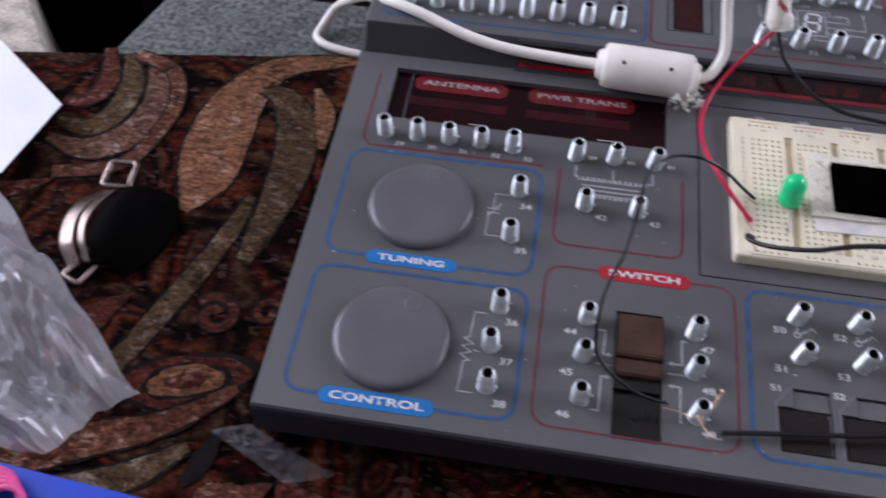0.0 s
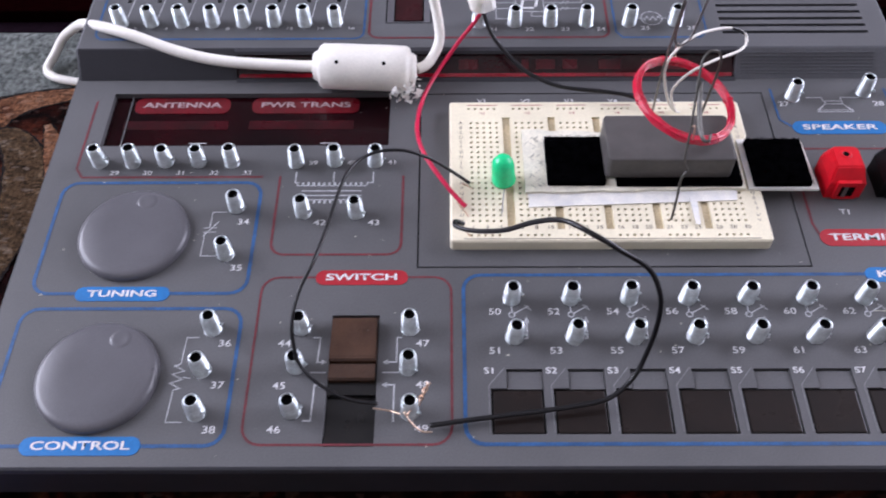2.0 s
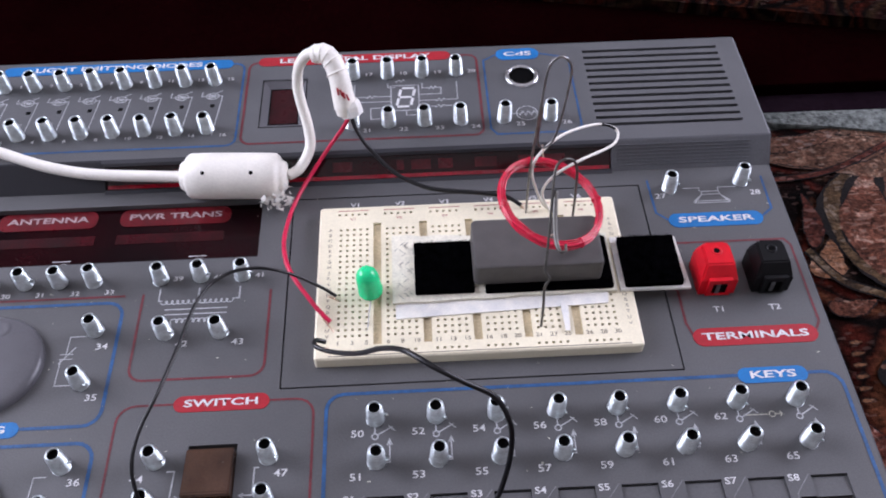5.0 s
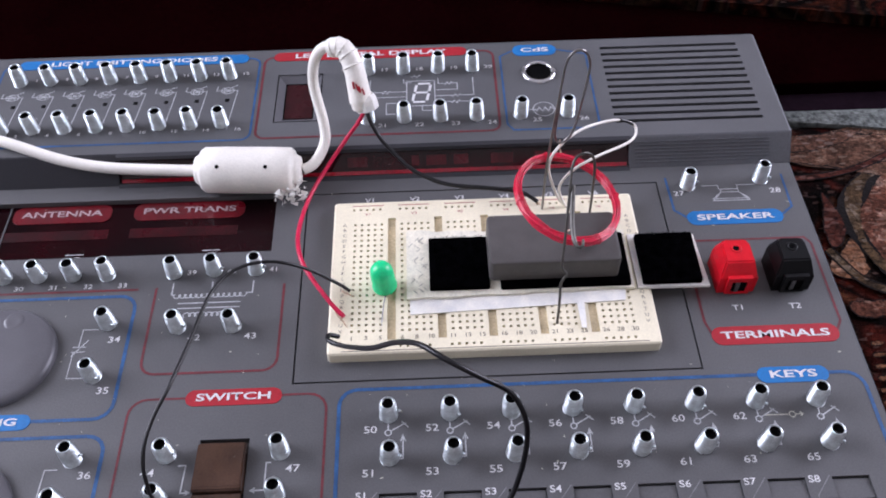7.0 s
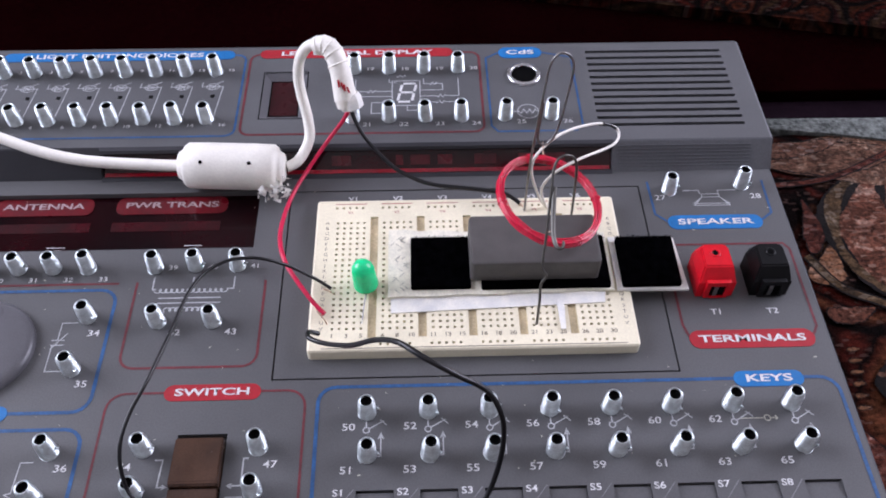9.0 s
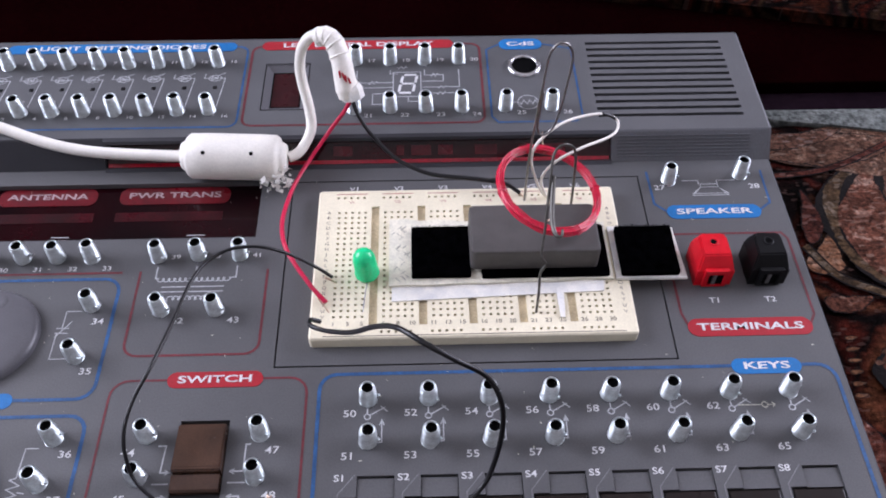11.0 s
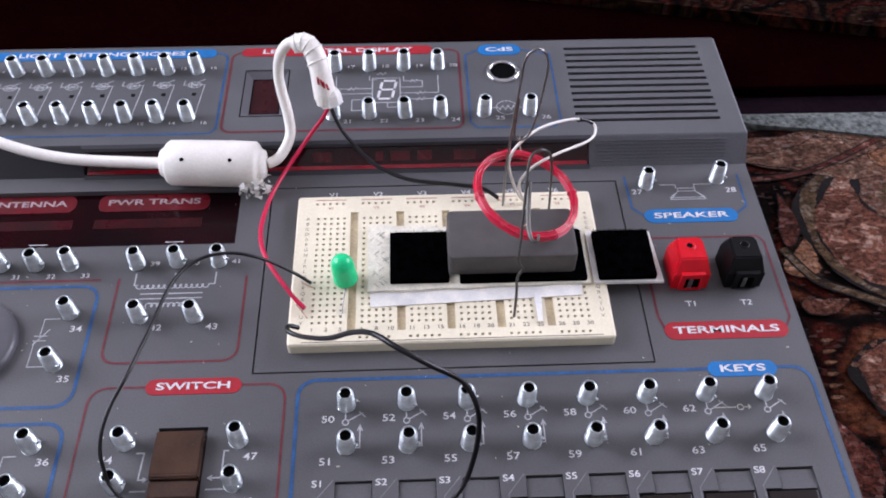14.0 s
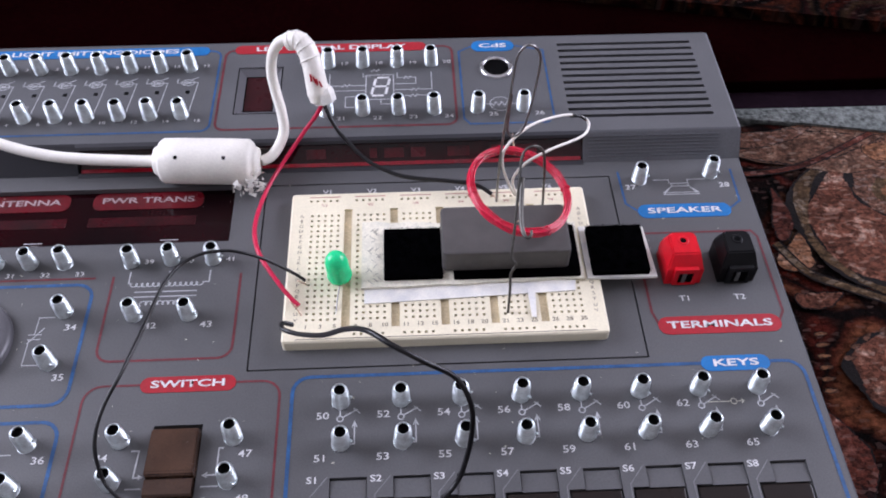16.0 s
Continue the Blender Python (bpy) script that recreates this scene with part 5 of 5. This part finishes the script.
clip = tube(bmesh.new(), [(79.7, 61.4, 3.4), (79.9, 63, 20), (80.4, 64, 32), (81.6, 65.4, 48), (82.8, 66.6, 63), (83.4, 67.2, 69.4), (84.6, 67.8, 73.2), (87.2, 68.4, 75.2), (90.2, 68.8, 73.6), (92, 69, 68.4), (91.4, 68.6, 58), (90.0, 67.4, 47.6), (88.3, 66, 40.4), (86.2, 65.4, 37.2), (84, 65, 36.6), (82.2, 65, 39.4), (82.2, 65.4, 46), (82.9, 66.2, 56)], 0.46, 8, 5)
whole("paper_clip", clip, M["dullsteel"], "unbent steel paper clip standing in the breadboard", "paper clip", True, "paper clips holding the coil")

coil = thing("wire_coil", (86, 49.5, 25.5), "round coil of red enamelled wire hung between the paper clips", "coil")
tilt = pose(86, 49.5, 25.5, 0, 14, 0)
for k in range(16):
    a0, rr, dz = 0.7 * k, 17.6 + 0.62 * (k % 4) + 0.2 * math.sin(5 * k), 0.62 * (k // 4) - 0.9
    ring = [tilt @ Vector((rr * math.cos(2 * math.pi * i / 24 + a0), 1.08 * rr * math.sin(2 * math.pi * i / 24 + a0) - 1, dz + 0.18 * math.sin(3 * i + k))) for i in range(24)]
    part("turn", tube(bmesh.new(), ring, 0.3, 6, 2, True), M["enamel"], coil, "", True)
for a0 in (0.2, 1.9, 3.4, 5.2):
    c = Vector((18.6 * math.cos(a0), 1.08 * 18.6 * math.sin(a0) - 1, 0))
    out = Vector((math.cos(a0), math.sin(a0), 0))
    part("binding", tube(bmesh.new(), [tilt @ (c + 1.7 * math.cos(w) * out + Vector((0, 0, 1.7 * math.sin(w)))) for w in [i * 0.785 for i in range(8)]], 0.25, 6, 2, True), M["enamel"], coil, "", True)
part("axle", tube(bmesh.new(), [tilt @ Vector((0, 18.6, 0)), (85.4, 71.4, 29), (84.6, 67.6, 35.4), (84.2, 63.6, 36.4)], 0.27, 6, 4), M["copper"], coil, "bare copper axle end", True)
part("axle", tube(bmesh.new(), [tilt @ Vector((0, -21, 0)), (84.6, 26, 29), (82.6, 22.4, 38.6), (81.0, 21.2, 39.6)], 0.27, 6, 4), M["copper"], coil, "bare copper axle end", True)


# ---- wires ----
def wire(label, pts, r, mat, ends=(), name="jumper_wire", category="wire"):
    w = thing(name, pts[0], label, category, "jumper wires")
    part("jacket", tube(bmesh.new(), pts, r, 8, 6), mat, w, "", True)
    for e in ends:
        part("bare_end", tube(bmesh.new(), e, 0.3, 6, 4), M["copper"], w, "bare copper end", True)
    return w


loop = wire("thin white wire looped round the paper clips into the breadboard", [(89.0, 62.8, BT - 0.5), (85.2, 63, 10.4), (80.9, 63.6, 25), (83.7, 66.2, 32.4), (93.2, 75, 32.8), (106.5, 85, 27.6), (114, 88, 24), (117.6, 87, 21.2), (114.4, 80.6, 20.6), (99, 66.8, 27.2), (89.4, 62.6, 24.3), (85.4, 62.4, 15.8), (88.4, 62.2, 6), (91, 62.2, BT - 0.5)], 0.55, M["cable"])
for a, c, e in (((110.6, 87.0, 26.0), (114, 88.0, 24.0), (116.4, 87.9, 22.4)), ((113.0, 79.2, 21.0), (109.0, 75.6, 22.4), (106.4, 73.2, 23.6))):
    part("dark_sleeve", tube(bmesh.new(), [a, c, e], 0.6, 8, 4), M["blackwire"], loop, "short dark patch on the wire", True)
wire("bright red wire from the white plug to the breadboard", [(13.8, 95.4, 29.9), (10.1, 96.3, 21.3), (4.4, 94.1, 14.2), (-3.8, 85.1, 7.1), (-9.4, 73.2, 5.3), (-12.1, 59.3, 6.6), (-12, 45.2, 10.1), (-8.5, 32.1, 12.1), (0.1, 19.4, 9.1), (5.7, 13.7, 6.6)], 0.85, M["redwire"], [[(2.4, 15.6, 7), (5.4, 12.2, 5.8), (7.6, 9.2, 4)]])
wire("black wire from the white plug to the breadboard", [(13.4, 95, 28.6), (15.5, 92, 23.1), (19.9, 87.9, 17.1), (28.8, 79.3, 12.6), (35.4, 75.1, 11), (44.8, 71.1, 10.1), (62.4, 67.9, 10.3), (72.2, 66.9, 8.8), (78.1, 64.1, 6.4)], 0.85, M["blackwire"], [[(77.4, 64.6, 6.2), (79.0, 63.8, 5.4), (79.4, 63.4, 4)]])
wire("black wire arching from the breadboard over a spring to the switch", [(7.4, 25, 6.1), (2.1, 27.2, 9), (-6.1, 27.1, 16.8), (-14.4, 26.2, 22.4), (-20.6, 25.5, 23.9), (-26.7, 23.2, 25.1), (-32.4, 17.9, 26.1), (-35.5, 11.1, 27.1), (-37.3, 3.1, 28.1), (-38.7, -6.9, 29.3), (-40.6, -18.2, 30.8), (-43, -27.7, 30.9), (-46.2, -34.9, 28.9), (-48.2, -41.7, 26.4), (-48.8, -46.9, 22.7), (-48.5, -50.2, 18.2), (-47.6, -53, 13.3), (-43.6, -56.9, 10.1), (-37.6, -60.5, 8), (-30.8, -62.6, 6), (-23.1, -62.8, 4)], 0.62, M["blackwire"], [[(4.4, 25.2, 6), (7, 24.2, 5.4), (8.2, 23.6, 4)], [(-24.5, -64, 3.2), (-19, -65, 3.4), (-15.6, -67, 5)]])
wire("black wire arching over the keys to a switch spring", [(4.7, 2.8, 10.7), (1.8, 1.9, 13.3), (1.9, -1, 14.5), (5.5, -4.1, 16.4), (10.6, -8.2, 21), (17.8, -14.4, 29.9), (25.6, -21.1, 42.8), (32.6, -29.1, 53.9), (40.1, -36.1, 56.6), (48.5, -39.2, 52.7), (57.5, -40.2, 45), (61.7, -43.9, 37.2), (62.4, -47.3, 28), (60.9, -50.9, 16.3), (57.4, -55.5, 7.5), (49.9, -61.1, 4.4), (38.6, -63.5, 3.3), (27.7, -64.8, 2.6), (8, -67.4, 2.5), (-6.6, -69.9, 3.2)], 0.85, M["blackwire"],
     [[(4.8, 1.6, 9), (6.2, 1.5, 7), (7.4, 2.0, 3.6)], [(-6, -71.6, 2.2), (-9.4, -71.6, 3), (-12.6, -69.2, 4.8), (-14.6, -66.6, 6.2)]])
tw = bmesh.new()
for a0 in (0, 3.14):
    tube(tw, [(-10.6 + 3.6 * t + 0.6 * math.cos(a0 + 9 * t), -64.6 + 6.4 * t, 6.4 + 3 * t + 0.6 * math.sin(a0 + 9 * t)) for t in [i / 12 for i in range(13)]] + [(-13.4, -66.6, 7.0)][:0], 0.34, 6, 2)
tube(tw, [(-13.6, -68, 6.4), (-12.4, -66.2, 6.8), (-10.6, -64.6, 6.4)], 0.34, 6, 3)
whole("twisted_wire", tw, M["copper"], "bare twisted copper strands caught in a switch spring", "wire", True)


# ---- white cable with its choke and plug ----
cable = thing("white_cable", (-35, 84, 0), "white moulded cable with a round choke bead resting on the kit", "cable")
turn = Matrix.Translation((-33.9, 83.4, 9.4)) @ Matrix.Rotation(radians(-3), 4, "Z") @ Matrix.Rotation(radians(90), 4, "Y")
prof = [(0, -22.0), (3.2, -22.0), (5.4, -21.6), (6.2, -20.2), (6.3, -19.3), (8.0, -19.0), (9.0, -17.6), (9.2, -10), (9.2, 10), (9.0, 17.4), (8.0, 18.8), (6.3, 19.2), (6.2, 20), (5.4, 21.4), (3.2, 21.8), (0, 21.8)]
bead = part("choke_bead", lathe(bmesh.new(), [(r, 0.955 * a) for r, a in prof], 36, (0, 0, 0), turn), M["cable"], cable, "", True)
for x, y in ((-44.5, 78.55), (-25.8, 77.6)):
    # flat black discs as the shade in the bead dimples
    part("bead_dimple", lathe(bmesh.new(), [(0.8, 0.0), (0.75, 0.14), (0, 0.12)], 12, (x, y, 16.85), pose(0, 0, 0, 36, 0, 0)), M["slot"], bead)
part("cable_left", tube(bmesh.new(), [(-54.3, 84.9, 8.8), (-64.7, 86.5, 7.7), (-91.8, 89.5, 7.4), (-111, 93.3, 9.2), (-129.2, 99, 12.5), (-141.1, 104, 12.4), (-150.1, 109.9, 9.2), (-158.9, 118.4, 2.9), (-168.5, 127.8, -7.5), (-177.1, 131.3, -16), (-182.3, 126.5, -22.4), (-184.4, 119.4, -24.4), (-179.1, 113.7, -24), (-168, 110.6, -23.9), (-157.6, 109.5, -23.9)], lambda u: 2.3 - 0.75 * max(0.0, u - 0.4), 12, 6), M["cable"], cable, "", True)
part("cable_right", tube(bmesh.new(), [(-13, 83.5, 8.3), (-8.2, 86.6, 9.1), (-4.1, 93.8, 13.3), (-4.4, 99.4, 19.7), (-6.3, 104.3, 28.1), (-6.9, 107, 34.5), (-5.5, 108.7, 41.9), (-2.2, 108.9, 47.1), (1.2, 107.9, 49.1), (4, 106.1, 48.2)], 2.1, 12, 6), M["cable"], cable, "", True)
SLEEVE = [(1.2, 108.7, 47.7), (5.1, 107.4, 49), (8.2, 104.9, 47.1), (10.2, 101.3, 42.2), (11.1, 98.2, 37.2), (11.7, 96.3, 33.2), (12.1, 94.7, 29.5)]
sleeve = part("taped_plug", tube(bmesh.new(), SLEEVE, lambda t: 3.5 + 1.2 * t if t < 0.9 else 4.1 - 3.0 * (t - 0.9), 12, 5), M["cable"], cable, "white taped cable end", True)
line = smoothed(SLEEVE, 6)
for i in (2, 5, 8, 12, 16):
    t = (line[i + 1] - line[i - 1]).normalized()
    u = t.orthogonal().normalized()
    v = t.cross(u)
    r = 3.35 + 0.035 * i
    part("tape_turn", tube(bmesh.new(), [line[i] + r * (math.cos(w) * u + math.sin(w) * v) + 0.5 * math.sin(w) * t for w in [0.524 * q for q in range(12)]], 0.42, 6, 2, True), M["cable"], sleeve, "", True)
part("plug_tip", tube(bmesh.new(), [(12.9, 96.9, 34.2), (13.5, 95.9, 31.6), (14.1, 94.9, 29.0)], lambda t: 3.9 + 0.7 * min(1.0, 3 * t), 8, 3), M["backing"], sleeve, "pale squared plug tip")
for i in range(4):
    part("red_mark", tube(bmesh.new(), [(9.6 + 1.1 * i, 95.8 - 0.5 * i, 41.8 - 0.7 * i), (9.9 + 1.1 * i + 0.5 * (i % 2), 94.6 - 0.4 * i, 39.4 - 0.6 * i)], 0.42, 6, 2), M["red"], sleeve, "red ink stroke")
# crumpled clear tape; its glints are painted as white flakes
frag = bmesh.new()
rnd = random.Random(9)
for i in range(80):
    c = Vector((-15.5 + rnd.uniform(-8, 4.5), 74.4 + rnd.uniform(-2.6, 2.2), rnd.uniform(1.9, 10.5)))
    q = [frag.verts.new(c + Vector((rnd.uniform(-2.0, 2.0), rnd.uniform(-1.2, 1.2), rnd.uniform(-1.5, 1.5)))) for k in range(3)]
    frag.faces.new(q)
part("tape_scrap", frag, M["backing"], bead, "crumpled clear tape under the bead, its glints as white flakes")


# ---- loose things on the cloth beside the kit ----
strap = thing("buckled_strap", (-235, -4, CZ), "black leather strap with a worn nickel buckle on the tapestry", "strap")


def loft(rails, t, k=5):
    """A bent sheet of thickness t through rows of points."""
    bm = bmesh.new()
    fine = [smoothed(r, k) for r in rails]
    rows = list(zip(*[smoothed(c, k) for c in zip(*fine)]))
    top = [[bm.verts.new(p) for p in r] for r in rows]
    low = [[bm.verts.new(p - Vector((0, 0, t))) for p in r] for r in rows]
    n, m = len(rows), len(rows[0])
    for i in range(n - 1):
        for j in range(m - 1):
            bm.faces.new((top[i][j], top[i + 1][j], top[i + 1][j + 1], top[i][j + 1]))
            bm.faces.new((low[i][j], low[i][j + 1], low[i + 1][j + 1], low[i + 1][j]))
    for i in range(n - 1):
        bm.faces.new((top[i][0], low[i][0], low[i + 1][0], top[i + 1][0]))
        bm.faces.new((top[i][-1], top[i + 1][-1], low[i + 1][-1], low[i][-1]))
    for j in range(m - 1):
        bm.faces.new((top[0][j], top[0][j + 1], low[0][j + 1], low[0][j]))
        bm.faces.new((top[-1][j], low[-1][j], low[-1][j + 1], top[-1][j + 1]))
    return bm


outer = [(-246, 12, -23), (-252, 2, -19), (-254, -8, -17.5), (-252, -20, -18.5), (-245, -30, -23)]
inner = [(-243.6, 9, -20), (-246, 0, -16), (-247, -10, -14.6), (-245, -20, -15.6), (-241, -27, -20)]
rail0 = [(-242.6, 8, -18.6), (-244.6, -1, -15), (-245.4, -10, -13.6), (-243, -20, -14.6), (-239, -27, -18.6)]
rail1 = [(-239.6, 9, -18), (-241.4, -1, -14.3), (-242, -11, -12.9), (-240.2, -20, -13.9), (-236.4, -27, -18)]
part("leather_band", loft([
    [(-238, 9, -19), (-239.4, -1, -15), (-239.8, -11, -13.6), (-238.4, -20, -14.6), (-235, -27, -19)],
    [(-232, 13, -19.4), (-232, 4, -13.6), (-231.6, -8, -12), (-231, -18, -13.8), (-230, -26, -19.4)],
    [(-224, 15, -23.6), (-222, 6, -18), (-221, -6, -16.4), (-222.5, -17, -18.4), (-227, -27, -24)],
    [(-217, 13, -24.4), (-213, 4, -23.6), (-212, -6, -23.4), (-216, -18, -24), (-225, -28, -24.4)]], 1.2), M["leather"], strap, "", True)
part("nickel_band", loft([outer, inner], 1.4), M["chrome"], strap, "worn nickel edge band", True)
part("nickel_band", loft([rail0, rail1], 1.4), M["chrome"], strap, "worn nickel edge band", True)
for cx, cy, w, h, a in ((-243.6, 20, 11, 13, 4), (-239.4, -25, 8, 18, -22)):
    r = Matrix.Translation((cx, cy, CZ + 3.4)) @ Matrix.Rotation(radians(a), 4, "Z")
    part("buckle_frame", tube(bmesh.new(), [r @ Vector((x, y, 0)) for x, y in rounded(-w / 2, w / 2, -h / 2, h / 2, 1.6, 2)], 1.3, 8, 2, True), M["chrome"], strap, "worn nickel buckle frame", True)


def crumpled(corners, height, seed, res=44):
    """A thin crumpled sheet between four corners."""
    bm = bmesh.new()
    a, b, c, d = (Vector((*q, 0)) for q in corners)
    g = [[None] * (res + 1) for _ in range(res + 1)]
    for i in range(res + 1):
        for j in range(res + 1):
            u, v = i / res, j / res
            wob = 0.03 * noise.noise(Vector((u * 5, v * 5, seed)))
            p = (a * (1 - u) + b * u) * (1 - v) + (d * (1 - u) + c * u) * v
            p += (b - a) * wob + (d - a) * wob
            n = noise.noise(Vector((u * 2.6 + seed, v * 2.6, 0))) + 0.5 * (0.35 - abs(noise.noise(Vector((u * 4 + v * 3, v * 5 - u * 2 + seed, 3)))))
            n += 0.4 * (0.3 - abs(noise.noise(Vector((u * 11 - v * 4, v * 9 + seed, 7))))) + 0.1 * abs(noise.noise(Vector((u * 23, v * 19 + u * 8, seed))))
            edge = min(1.0, 6 * min(u, v, 1 - u, 1 - v))
            p.z = CZ + 2.0 + height * max(0, 0.3 + 0.9 * n) * (0.15 + 0.85 * edge)
            g[i][j] = bm.verts.new(p)
    for i in range(res):
        for j in range(res):
            bm.faces.new((g[i][j], g[i + 1][j], g[i + 1][j + 1], g[i][j + 1]))
    return bm


whole("plastic_bag", crumpled([(-292, 6), (-200, -74), (-226, -102), (-330, -92)], 34, 4.2, 34), M["film"], "crumpled clear plastic bag lying on the tapestry", "plastic bag")
whole("plastic_scrap", crumpled([(-172, -84), (-160, -79), (-126, -93), (-142, -98)], 9, 8.1, 16), M["wisp"], "thin clear plastic scrap by the kit's front corner", "plastic scrap")
card = prism(bmesh.new(), [(-279.5, 49), (-323, 83), (-420, 64), (-400, -40), (-288, 8)], CZ + 9, CZ + 9.6)
sheet = whole("white_paper", card, M["paper"], "white paper sheet propped above the tapestry", "paper")
part("pen_mark", tube(bmesh.new(), [(-322, 40, CZ + 9.7), (-316, 42, CZ + 9.7), (-312, 38, CZ + 9.7), (-309, 39, CZ + 9.7)], 0.35, 6, 4), M["blueline"], sheet, "short blue pen stroke")
part("paper_support", prism(bmesh.new(), [(-300, 45), (-329, 66), (-400, 54), (-380, -20), (-300, 15)], CZ, CZ + 9), M["paper"], sheet)
whole("blue_card", prism(bmesh.new(), [(-250, -105), (-176, -111), (-150, -113.5), (-150, -190), (-260, -190)], CZ + 0.8, CZ + 2.4, 0.4), M["bluecard"], "glossy bright blue card at the seat's front", "card")
pr = bmesh.new()
for k in range(5):
    tube(pr, [(-250 + 3 * k, -122 - k, CZ + 3), (-240 + 2.2 * k, -111 - 1.2 * k, CZ + 6.6), (-230 + 1.6 * k, -110.6 - 1.4 * k, CZ + 6.2), (-226 + k, -116 - 1.5 * k, CZ + 3.4)], 1.3, 6, 5)
whole("pink_ribbon", pr, M["pinkrib"], "bright pink ribbed ribbon on the blue card", "ribbon", True)
